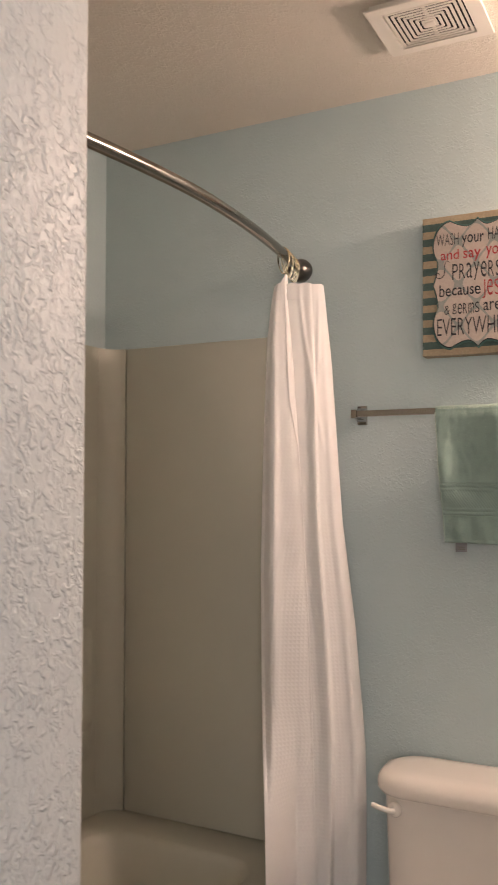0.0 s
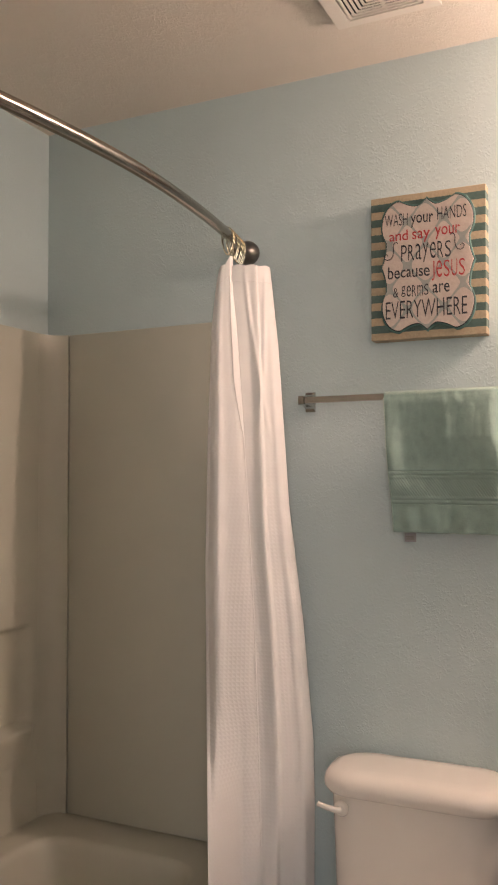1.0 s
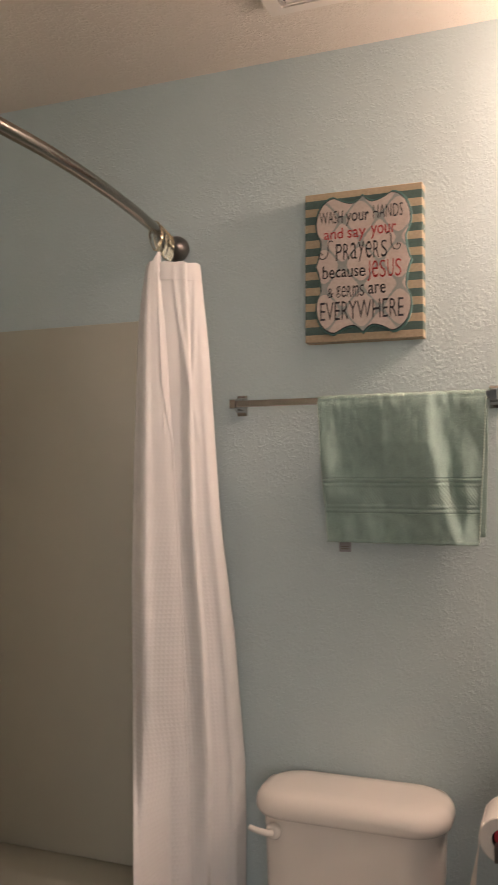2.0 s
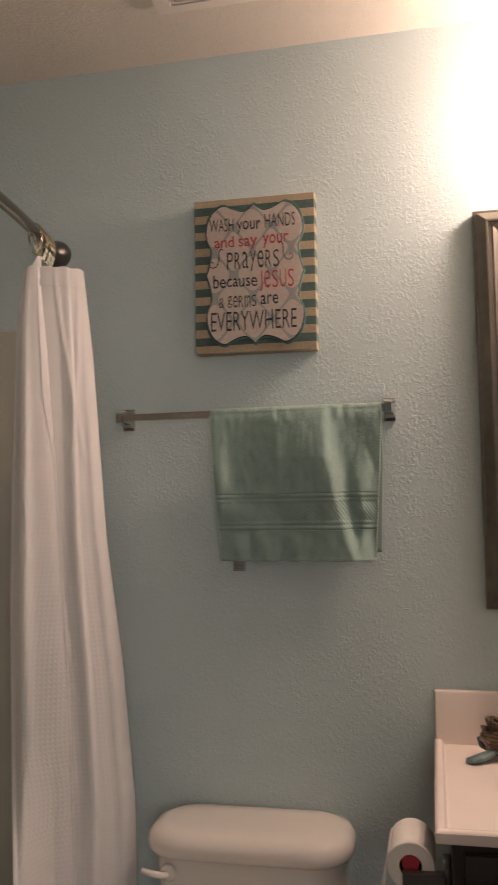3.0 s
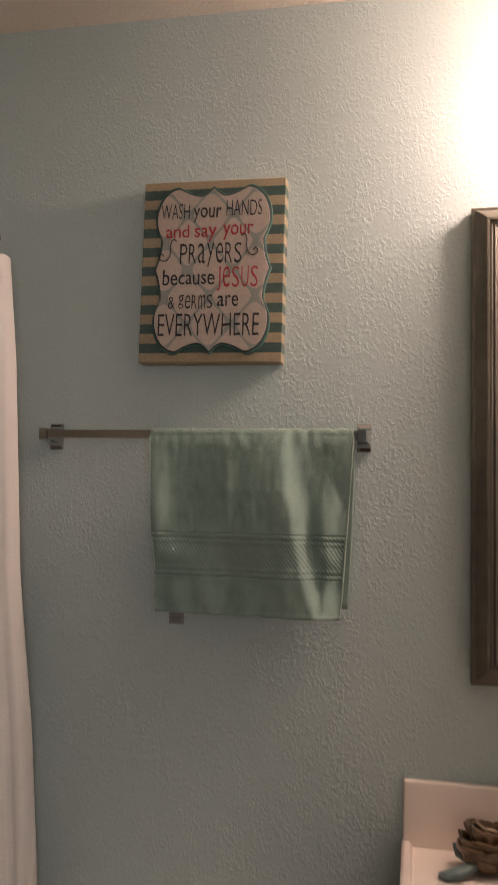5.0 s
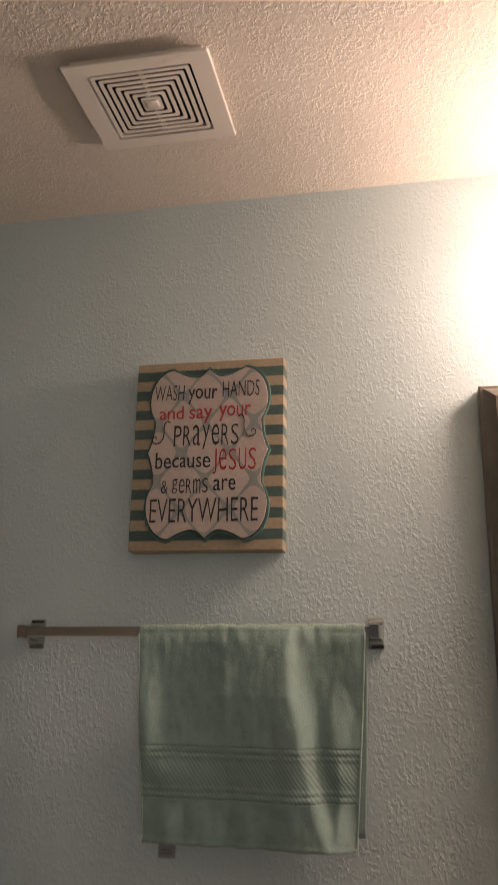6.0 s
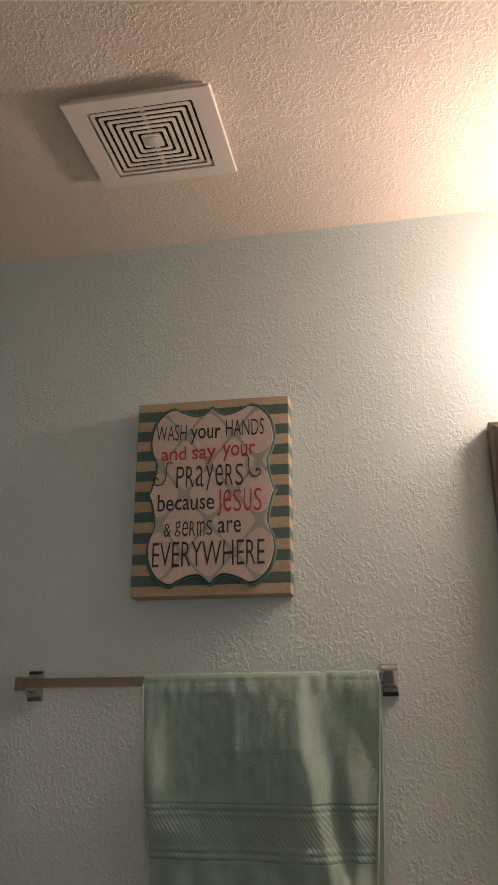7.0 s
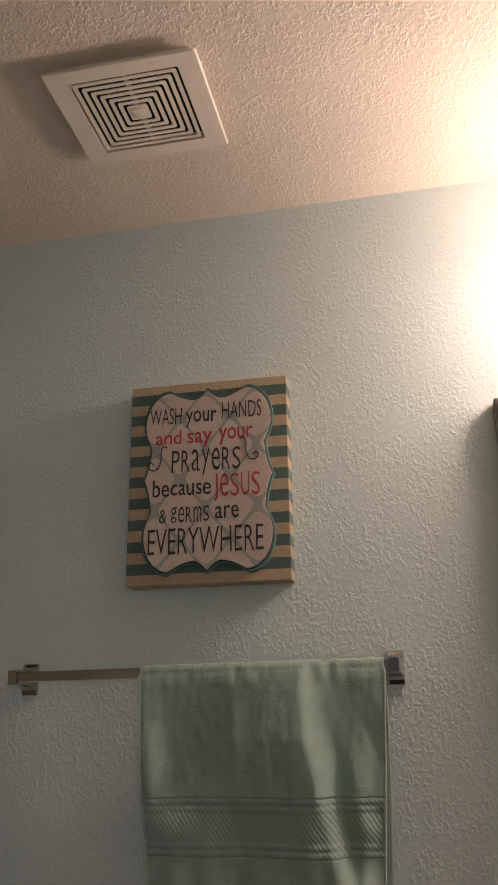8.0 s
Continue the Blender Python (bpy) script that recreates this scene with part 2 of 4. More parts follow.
TERRY_BAND = terry("sage_woven_band", (0.250, 0.346, 0.310), 0.0009, ribs=True)


# ---- builders ----
BASE = {}


def thing(name, base, label, category, group="", kind=""):
    ob = new(name)
    ob.empty_display_size = 0.1
    ob.location = base
    BASE[ob] = Vector(base)
    return tagged(ob, label, category, group, kind)


def to_mesh(name, bm, mats, smooth=40):
    me = bpy.data.meshes.new(name)
    bmesh.ops.recalc_face_normals(bm, faces=bm.faces)
    bm.to_mesh(me)
    bm.free()
    for m in mats if isinstance(mats, (list, tuple)) else [mats]:
        me.materials.append(m)
    if smooth:
        me.polygons.foreach_set("use_smooth", [True] * len(me.polygons))
        me.set_sharp_from_angle(angle=radians(smooth))
    return me


def part(name, bm, mats, parent=None, label="", smooth=40):
    """Links a bmesh, given in world places, as one mesh under a thing or a part."""
    base = BASE.get(parent, Vector())
    bmesh.ops.translate(bm, verts=bm.verts, vec=-base)
    ob = new(name, to_mesh(name, bm, mats, smooth))
    if parent:
        ob.parent = parent
        BASE[ob] = base
    return tagged(ob, label)


def box(a, b, bevel=0.0, seg=2):
    bm = bmesh.new()
    bmesh.ops.create_cube(bm, size=1)
    a, b = Vector(a), Vector(b)
    for v in bm.verts:
        v.co = Vector([(a[i] + b[i]) / 2 + v.co[i] * (b[i] - a[i]) for i in range(3)])
    if bevel:
        bmesh.ops.bevel(bm, geom=list(bm.edges), offset=bevel, segments=seg, affect="EDGES", profile=0.5)
    return bm


def join(*bms):
    out = bms[0]
    for b in bms[1:]:
        me = bpy.data.meshes.new("joined")
        b.to_mesh(me)
        b.free()
        out.from_mesh(me)
        bpy.data.meshes.remove(me)
    return out


def loft(rings, closed_ring=True, caps=True, loop=False):
    """Skin over rings of equal length."""
    bm = bmesh.new()
    rows = [[bm.verts.new(p) for p in ring] for ring in rings]
    n = len(rows[0])
    pairs = list(zip(rows, rows[1:])) + ([(rows[-1], rows[0])] if loop else [])
    for r, s in pairs:
        for i in range(n if closed_ring else n - 1):
            j = (i + 1) % n
            bm.faces.new((r[i], r[j], s[j], s[i]))
    if caps and closed_ring and not loop:
        bm.faces.new(list(reversed(rows[0])))
        bm.faces.new(rows[-1])
    return bm


def tube(points, radius, n=10, closed=False):
    pts = [Vector(p) for p in points]
    rings, side = [], None
    for i, p in enumerate(pts):
        a = pts[i - 1] if (i > 0 or closed) else p
        b = pts[(i + 1) % len(pts)] if (i < len(pts) - 1 or closed) else p
        d = (b - a).normalized()
        if side is None:
            side = d.orthogonal().normalized()
        side = (side - d * side.dot(d)).normalized()
        up = d.cross(side)
        r = radius(i / max(1, len(pts) - 1)) if callable(radius) else radius
        rings.append([p + (side * math.cos(2 * math.pi * k / n) + up * math.sin(2 * math.pi * k / n)) * r for k in range(n)])
    return loft(rings, loop=closed)


def turned(profile, axis_at, axis="z", n=32):
    """Body of revolution from (radius, height) pairs about an axis through axis_at."""
    rings = []
    for r, h in profile:
        ring = []
        for k in range(n):
            c, s = r * math.cos(2 * math.pi * k / n), r * math.sin(2 * math.pi * k / n)
            ring.append(Vector(axis_at) + Vector({"z": (c, s, h), "y": (c, h, s), "x": (h, c, s)}[axis]))
        rings.append(ring)
    return loft(rings)


def rounded_rect(cx, cy, w, d, r, n=6):
    """Corner-rounded outline in plan, as (x, y) pairs."""
    pts = []
    for sx, sy, start in ((1, 1, 0), (-1, 1, 90), (-1, -1, 180), (1, -1, 270)):
        ox, oy = cx + sx * (w / 2 - r), cy + sy * (d / 2 - r)
        for k in range(n + 1):
            a = radians(start + 90 * k / n)
            pts.append((ox + r * math.cos(a), oy + r * math.sin(a)))
    return pts


def structure(name, bm, mat, label, category, smooth=30):
    return tagged(part(name, bm, mat, None, smooth=smooth), label, category, kind="structure")


# ---- the room ----
HALL = -3.6
structure("floor", box((WEST - 0.12, HALL - 0.1, -0.1), (2.3, 0.12, 0)), FLOOR, "plain tan vinyl floor of the bathroom", "floor")
structure("ceiling", box((WEST - 0.12, HALL - 0.1, CEIL), (2.3, 0.12, CEIL + 0.1)), CEILING, "white ceiling with coarse sprayed texture", "ceiling")
structure("wall_north", box((WEST - 0.12, 0, 0), (EAST + 0.12, 0.12, CEIL)), WALL, "pale blue-grey wall with knockdown texture behind the toilet", "wall")
structure("wall_west", box((WEST - 0.12, HALL, 0), (WEST, 0, CEIL)), WALL, "pale blue-grey wall along the bathtub", "wall")
structure("wall_east", box((EAST, ENTRY, 0), (EAST + 0.12, 0, CEIL)), WALL, "pale blue-grey wall beside the vanity", "wall")
structure("wall_entry_west", box((WEST, ENTRY_BACK, 0), (JAMB, ENTRY, CEIL), 0.012, 4), HALL_PAINT, "textured wall end with rounded corner at the doorway", "wall")
structure("wall_entry_east", box((1.02, ENTRY_BACK, 0), (EAST + 0.12, ENTRY, CEIL)), WALL, "pale blue-grey wall beside the doorway", "wall")
structure("wall_entry_header", box((JAMB, ENTRY_BACK, 2.10), (1.02, ENTRY, CEIL)), WALL, "pale wall above the doorway", "wall")
structure("wall_hall_east", box((2.18, HALL, 0), (2.3, ENTRY_BACK, CEIL)), HALL_PAINT, "plain wall of the room outside", "wall")
structure("wall_hall_north", box((EAST + 0.12, ENTRY_BACK, 0), (2.18, ENTRY_BACK + 0.12, CEIL)), HALL_PAINT, "plain wall of the room outside", "wall")
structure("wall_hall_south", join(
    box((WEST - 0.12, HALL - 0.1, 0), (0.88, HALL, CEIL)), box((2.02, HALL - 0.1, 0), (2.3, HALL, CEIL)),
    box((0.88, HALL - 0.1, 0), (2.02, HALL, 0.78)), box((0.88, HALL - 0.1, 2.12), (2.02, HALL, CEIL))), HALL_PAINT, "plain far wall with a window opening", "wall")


# ---- vanity light above the mirror ----
def vanity_light():
    lamp = thing("vanity_light", (1.14, 0, 2.21), "lit two-bulb bathroom light above the mirror", "lamp")
    part("backplate", box((0.936, -0.018, 2.162), (1.344, 0, 2.270), 0.006), PLATE, lamp, "pale satin metal backplate")
    for x in (1.04, 1.24):
        arm = part("arm", tube([(x, -0.016, 2.240), (x, -0.08, 2.250), (x, -0.142, 2.270), (x, -0.158, 2.280)], 0.008, 12), CHROME, lamp)
        part("socket", turned([(0.020, 0.03), (0.024, 0.026), (0.022, 0.0), (0.016, -0.004)], (x, -0.165, 2.260), "z", 20), CHROME, arm)
        prof = [(0.014, 0.050)] + [(0.040 * math.sin(a), 0.040 * math.cos(a)) for a in np.linspace(0.4, math.pi - 0.02, 12)]
        part("bulb", turned(prof, (x, -0.165, 2.212), "z", 24), GLOW, arm, "glowing frosted globe bulb", smooth=80)


vanity_light()


# ---- bathtub and its surround ----
def bathtub():
    tub = thing("bathtub", (-0.46, -0.7, 0), "almond acrylic alcove bathtub with wide rounded rim", "bathtub")
    x0, x1, y0, y1, top = WEST + 0.004, -0.135, ENTRY + 0.004, -0.004, 0.452
    cx, cy, w, d = (x0 + x1) / 2, (y0 + y1) / 2, x1 - x0, y1 - y0
    rings = []
    for inset, z, r in ((0, 0.0, 0.012), (0, top - 0.025, 0.012), (0.006, top - 0.008, 0.014), (0.02, top + 0.001, 0.02)):
        rings.append([(x, y, z) for x, y in rounded_rect(cx, cy, w - 2 * inset, d - 2 * inset, r)])
    # flat deck, then a crisp lip and steep basin walls
    bx0, bx1, by0, by1 = -0.722, -0.222, y0 + 0.16, -0.148
    bcx, bcy, bw, bd = (bx0 + bx1) / 2, (by0 + by1) / 2, bx1 - bx0, by1 - by0
    for inset, z, r in ((-0.006, top, 0.105), (0, top - 0.002, 0.10), (0.006, top - 0.008, 0.10), (0.012, top - 0.024, 0.10), (0.030, 0.26, 0.10), (0.052, 0.15, 0.11), (0.10, 0.112, 0.10)):
        rings.append([(x, y, z) for x, y in rounded_rect(bcx, bcy, bw - 2 * inset, bd - 2 * inset, r)])
    part("basin", loft(rings), ACRYLIC, tub)
    part("drain", turned([(0.03, 0), (0.03, 0.004), (0.012, 0.006)], (cx, y0 + 0.36, 0.11), "z", 20), CHROME, tub)


def tub_surround():
    sur = thing("tub_surround", (-0.46, -0.7, 0.455), "almond acrylic bathtub wall surround with moulded shelf", "shower surround")
    top, low = 1.837, 0.4525
    part("end_panel", box((-0.742, -0.030, low), (-0.10, -0.002, top), 0.006), ACRYLIC, sur)
    part("faucet_panel", box((-0.742, ENTRY + 0.002, low), (-0.10, ENTRY + 0.030, top), 0.006), ACRYLIC, sur)

    def corner(sign, y_in):
        # long curved strip that fills the corner, concave towards the bather
        pts = [(WEST + 0.002, y_in - sign * 0.028), (-0.745, y_in - sign * 0.028), (-0.745, y_in)]
        for k in range(9):
            a = radians(90 * k / 8)
            pts.append((-0.745 - 0.055 * math.sin(a), y_in + sign * 0.055 * (1 - math.cos(a))))
        pts += [(-0.801, y_in + sign * 0.06), (WEST + 0.002, y_in + sign * 0.06)]
        return loft([[(x, y, z) for x, y in pts] for z in (low, top - 0.004, top)])

    part("corner_panel", corner(-1, -0.030), ACRYLIC, sur)
    part("corner_panel", corner(1, ENTRY + 0.030), ACRYLIC, sur)
    y0, y1 = ENTRY + 0.0903, -0.0903
    x0, x1 = WEST + 0.002, -0.8012
    # long wall: one moulded sheet with a shallow recess above a soft ledge
    ys = sorted(set([y0, y1] + list(np.linspace(y0, y1 - 0.10, 30)) + list(np.linspace(y1 - 0.10, y1, 24))))
    zs = sorted(set([low, top] + list(np.linspace(low, 0.60, 5)) + list(np.linspace(0.61, 1.03, 70)) + list(np.linspace(1.04, top, 8))))

    def ease(t):
        t = max(0.0, min(1.0, t))
        return t * t * (3 - 2 * t)

    def face(y, z):
        side = ease((-0.108 - y) / 0.045) * ease((y + 1.18) / 0.045)
        dent = 0.024 * ease((1.004 - z) / 0.014) * ease((z - 0.722) / 0.012) * side
        swell = 0.026 * ease((z - 0.628) / 0.090) * ease((0.738 - z) / 0.016) + 0.004 * ease((z - 0.626) / 0.006) * ease((0.70 - z) / 0.06)
        return x1 - dent + swell * ease((-0.100 - y) / 0.05)

    front = [[(face(y, z), y, z) for y in ys] for z in zs]
    back = [[(x0, y, z) for y in (y0, y1)] for z in (low, top)]
    rim = [[(x0, y0, z), (face(y0, z), y0, z)] for z in zs]
    part("long_panel", join(loft(front, closed_ring=False, caps=False), loft(back, closed_ring=False, caps=False), loft(rim, closed_ring=False, caps=False),
                            loft([[(x0, y, top) for y in ys], [(face(y, top), y, top) for y in ys]], closed_ring=False, caps=False)), ACRYLIC, sur, smooth=60)


bathtub()
tub_surround()


# ---- curtain rod, hooks and curtain ----
ROD_Z = 2.024


def rod_x(y):
    return -0.180 + 0.088 * (1 - abs((y + 0.70) / 0.70) ** 1.76)


def rod_z(y):
    return ROD_Z + 0.014 * y


def curtain_rod():
    rod = thing("curtain_rod", (-0.12, -0.7, ROD_Z), "curved brushed-nickel shower curtain rod", "curtain rod")
    ys = np.linspace(-0.012, ENTRY + 0.012, 40)
    part("rod", tube([(rod_x(y), y, rod_z(y)) for y in ys], 0.0130, 18), NICKEL, rod)
    for y, s in ((0, -1), (ENTRY, 1)):
        prof = [(0.032, 0), (0.033, 0.008), (0.031, 0.022), (0.024, 0.034), (0.0175, 0.042), (0.0165, 0.06)]
        part("flange", turned([(r, s * h) for r, h in prof], (rod_x(y) + 0.010, y, rod_z(y) - 0.006), "y", 28), DARK_METAL, rod, "dark nickel wall flange")


CURTAIN_TOP = 1.950


def curtain_hooks():
    rnd = random.Random(5)
    for i in range(8):
        y = -0.068 - i * 0.0155
        c = Vector((rod_x(y), y, ROD_Z))
        lean = rnd.uniform(-0.010, 0.012)
        hook = thing("curtain_hook", (c.x, c.y, CURTAIN_TOP), "thin chrome wire curtain hook on the rod", "curtain hook", "curtain hooks")
        pts = []
        for k in range(24):
            a = 2 * math.pi * k / 24
            h = 0.5 - 0.5 * math.sin(a)
            w = 0.018 * (1 - 0.45 * h)
            pts.append(c + Vector((w * math.cos(a), lean * h + 0.004 * math.cos(a), 0.016 - h * 0.068)))
        part("wire", tube(pts, 0.0013, 6, closed=True), HOOK_METAL, hook)


def smooth_between(x, pts):
    xs, ys = zip(*pts)
    return float(np.interp(x, xs, ys))


def shower_curtain():
    cur = thing("shower_curtain", (-0.06, -0.14, 0.10), "white waffle-weave shower curtain drawn into folds", "shower curtain")
    nu, nv = 300, 130
    zs = np.linspace(CURTAIN_TOP, 0.10, nv)
    across, inward = Vector((0.91, 0.41, 0)), Vector((-0.41, 0.91, 0))
    centre = Vector((-0.113, -0.128, 0))
    west = [(-1.97, -0.068), (-1.93, -0.077), (-1.88, -0.084), (-1.80, -0.092), (-1.50, -0.103), (-1.20, -0.109), (-0.76, -0.106), (-0.1, -0.098)]
    east = [(-1.97, 0.054), (-1.94, 0.057), (-1.75, 0.076), (-1.34, 0.102), (-1.06, 0.135), (-0.76, 0.159), (-0.60, 0.161), (-0.1, 0.155)]
    front_edge = [(-1.97, -0.039), (-1.875, -0.034), (-1.74, -0.024), (-1.64, -0.018), (-1.525, -0.010), (-1.313, 0.003), (-1.03, 0.017), (-0.71, 0.026), (-0.1, 0.04)]
    grid, cloth = [], []
    for z in zs:
        a, b, e = smooth_between(-z, west), smooth_between(-z, east), smooth_between(-z, front_edge)
        f = (CURTAIN_TOP - z) / 1.87
        row, length = [], 0.0
        for i in range(nu):
            u = i / (nu - 1)
            if u < 0.72:
                # main run, from the wall end outwards: two broad folds and a few creases under the header
                s = u / 0.72
                t = 1 - s
                p = b + (a - b) * s
                q = 0.014 * abs(2 * t - 1) ** 5 - 0.018 * math.sin(math.pi * t) ** 0.6
                ridge = 0.72 - 0.09 * f
                d = t - ridge - 0.012 * noise.noise((1.7, 2.0, f * 4))
                q -= 0.016 * min(1, 0.15 + f * 2.5) * math.exp(-(d / (0.075 if d < 0 else 0.022)) ** 2)
                q -= 0.009 * min(1, f * 2) * math.exp(-((t - 0.90 - 0.01 * noise.noise((8.0, 1.0, f * 3))) / 0.05) ** 2)
                if f < 0.24:
                    # two creases that start at the hooks and cross
                    fade = math.sin(math.pi * min(1, f / 0.24)) ** 0.7
                    for c in (0.90 - 1.0 * f, 0.50 + 1.35 * f):
                        q -= 0.0042 * fade * math.exp(-((t - c) / 0.034) ** 2)
            else:
                # the last stretch turns back over the front and ends in the stitched edge
                s = (u - 0.72) / 0.28
                blend = 0.5 - 0.5 * math.cos(math.pi * min(1.0, s * 4))
                q = 0.014 * (1 - blend) - (0.024 + 0.010 * math.sin(math.pi * s * 0.9)) * blend * min(1.0, 0.55 + f * 4)
                q -= 0.010 * min(1, f * 3) * max(0.0, 1 - max(0.0, f - 0.45) / 0.2) * math.exp(-((s - 0.34 - 0.05 * noise.noise((0.3, 5.0, f * 3))) / 0.12) ** 2)
                q += 0.009 * max(0.0, (s - 0.80) / 0.20) ** 1.5 * max(0.3, 1 - f * 2.5)
                p = a + (e - a) * s ** 1.1
            q += 0.0016 * noise.noise((u * 9, 9.2, f * 4)) * min(1, f * 6)
            q += 0.010 * max(0.0, f - 0.60) * noise.noise((u * 7, 3.2, f * 9))
            pt = centre + across * p + inward * (q + 0.012)
            pt.y = min(pt.y, -0.014)
            # lower down the cloth is pushed out in front of the tub's apron
            if z < 0.92 and pt.x < -0.118:
                w = min(1.0, (0.92 - z) / 0.44)
                over = -0.118 - pt.x
                pt += Vector((1.0, -1.89, 0)) * (over * over / (over + 0.012) * w * w * (3 - 2 * w))
            pt.z = z + (0.0015 * math.sin(u * 31) + 0.026 * max(0.0, min(1.0, (u - 0.86) / 0.10))) * max(0, 1 - f * 10)
            if row:
                length += (pt - row[-1]).length
            row.append(pt)
            cloth.append((length, z))
        grid.append(row)
    bm = loft(grid, closed_ring=False, caps=False)
    uvs = bm.loops.layers.uv.new("UVMap")
    for k, v in enumerate(bm.verts):
        v.index = k
    for face in bm.faces:
        for lp in face.loops:
            lp[uvs].uv = cloth[lp.vert.index]
    panel = part("panel", bm, CLOTH, cur, smooth=180)
    thick = panel.modifiers.new("thickness", "SOLIDIFY")
    thick.thickness = 0.0012
    # doubled header band along the top
    head = []
    for r in range(0, 4):
        head.append([p + Vector((0.0018, -0.0040, 0)) for p in grid[r]])
    bm = loft(head, closed_ring=False, caps=False)
    uvs = bm.loops.layers.uv.new("UVMap")
    for k, v in enumerate(bm.verts):
        v.index = k
    for face in bm.faces:
        for lp in face.loops:
            lp[uvs].uv = cloth[lp.vert.index]
    part("header", bm, CLOTH, cur, smooth=180)
    part("seam", tube([p + Vector((0.0016, -0.0036, 0)) for p in grid[3]], 0.0004, 5), CLOTH, cur, smooth=180)
    # stitched free edge
    edge = []
    for row, z in zip(grid, zs):
        wide = 17 * max(0.10, min(1.0, (z - 1.50) / 0.16))
        strip = []
        for j in range(8):
            k = nu - 1.001 - wide * (1 - j / 7)
            strip.append(row[int(k)].lerp(row[int(k) + 1], k - int(k)) + Vector((0.0008, -0.0024, 0)))
        edge.append(strip)
    bm = loft(edge, closed_ring=False, caps=False)
    uvs = bm.loops.layers.uv.new("UVMap")
    for face in bm.faces:
        for lp in face.loops:
            lp[uvs].uv = (lp.vert.co.x, lp.vert.co.z)
    hem = part("hem", bm, CLOTH, cur, "doubled stitched hem", smooth=180)
    hem.modifiers.new("thickness", "SOLIDIFY").thickness = 0.0012



curtain_rod()
curtain_hooks()
shower_curtain()


# ---- ceiling vent ----
def ceiling_vent():
    cx, cy, w, d = 0.286, -0.330, 0.240, 0.214
    low = 2.445
    vent = thing("ceiling_vent", (cx, cy, CEIL), "white plastic exhaust fan grille with concentric square slots", "ceiling vent")
    outer = [rounded_rect(cx, cy, w, d, 0.004, 3), rounded_rect(cx, cy, w - 0.004, d - 0.004, 0.004, 3), rounded_rect(cx, cy, w * 0.715, d * 0.755, 0.003, 3), rounded_rect(cx, cy, w * 0.715, d * 0.755, 0.003, 3)]
    base_line = rounded_rect(cx, cy, w - 0.022, d - 0.022, 0.004, 3)
    rings = [[(x, y, CEIL) for x, y in base_line], [(x, y, low + 0.005) for x, y in base_line], [(x, y, low + 0.003) for x, y in outer[0]], [(x, y, low) for x, y in outer[1]],
             [(x, y, low) for x, y in outer[2]], [(x, y, CEIL - 0.002) for x, y in outer[3]]]
    part("frame", loft(rings, caps=False), VENT_PLASTIC, vent)
    # the ceiling is solid here; a black sheet stands in for the duct's shade
    part("duct_shade", box((cx - w * 0.37, cy - d * 0.39, CEIL - 0.003), (cx + w * 0.37, cy + d * 0.39, CEIL - 0.001)), BLACK, vent, "black sheet for the shade inside the duct")
    n = 7
    for i in range(n):
        a = 0.95 - i * 0.126
        b = a - 0.072
        ww, dd = w * 0.715, d * 0.755
        r0, r1 = rounded_rect(cx, cy, ww * a, dd * a, 0.004, 3), rounded_rect(cx, cy, ww * b, dd * b, 0.003, 3)
        rings = [[(x, y, low + 0.0024) for x, y in r0], [(x, y, low + 0.001) for x, y in r0], [(x, y, low + 0.001) for x, y in r1], [(x, y, low + 0.0024) for x, y in r1]]
        part("slat", loft(rings, loop=True), VENT_PLASTIC, vent)
    part("centre", box((cx - 0.011, cy - 0.010, low - 0.001), (cx + 0.011, cy + 0.010, CEIL - 0.004), 0.002), VENT_PLASTIC, vent)
    part("rib", box((cx - 0.0014, cy - d * 0.375, low + 0.0026), (cx + 0.0014, cy + d * 0.375, CEIL - 0.003)), VENT_PLASTIC, vent)
    part("emblem", box((cx + 0.045, cy - d * 0.45, low - 0.0003), (cx + 0.075, cy - d * 0.415, low + 0.001), 0.0004), VENT_PLASTIC, vent, "small raised maker's plate")


ceiling_vent()


# ---- sign ----
def lettering(parent, words, x, z, width, height, mat, y, weight=-0.006):
    """Words as a mesh, fitted to the width and height given, standing on the wall plane."""
    cu = bpy.data.curves.new("lettering", "FONT")
    cu.body = words
    cu.size = 1.0
    cu.extrude = 0.004
    cu.resolution_u = 3
    cu.offset = weight
    tmp = bpy.data.objects.new("lettering", cu)
    scene.collection.objects.link(tmp)
    me = bpy.data.meshes.new_from_object(tmp.evaluated_get(bpy.context.evaluated_depsgraph_get()))
    bpy.data.objects.remove(tmp)
    bm = bmesh.new()
    bm.from_mesh(me)
    bpy.data.meshes.remove(me)
    xs = [v.co.x for v in bm.verts]
    ys = [v.co.y for v in bm.verts]
    for v in bm.verts:
        u = (v.co.x - min(xs)) / (max(xs) - min(xs))
        w = (v.co.y - min(ys)) / (max(ys) - min(ys))
        p = Vector((x + u * width, y - v.co.z * 0.06, z + w * height))
        # hand-drawn unevenness
        p.x += 0.0009 * noise.noise((p.x * 130, p.z * 90, 1.5))
        p.z += 0.0013 * noise.noise((p.x * 95, p.z * 60, 6.5))
        v.co = p
    return part("lettering", bm, mat, parent, smooth=0)


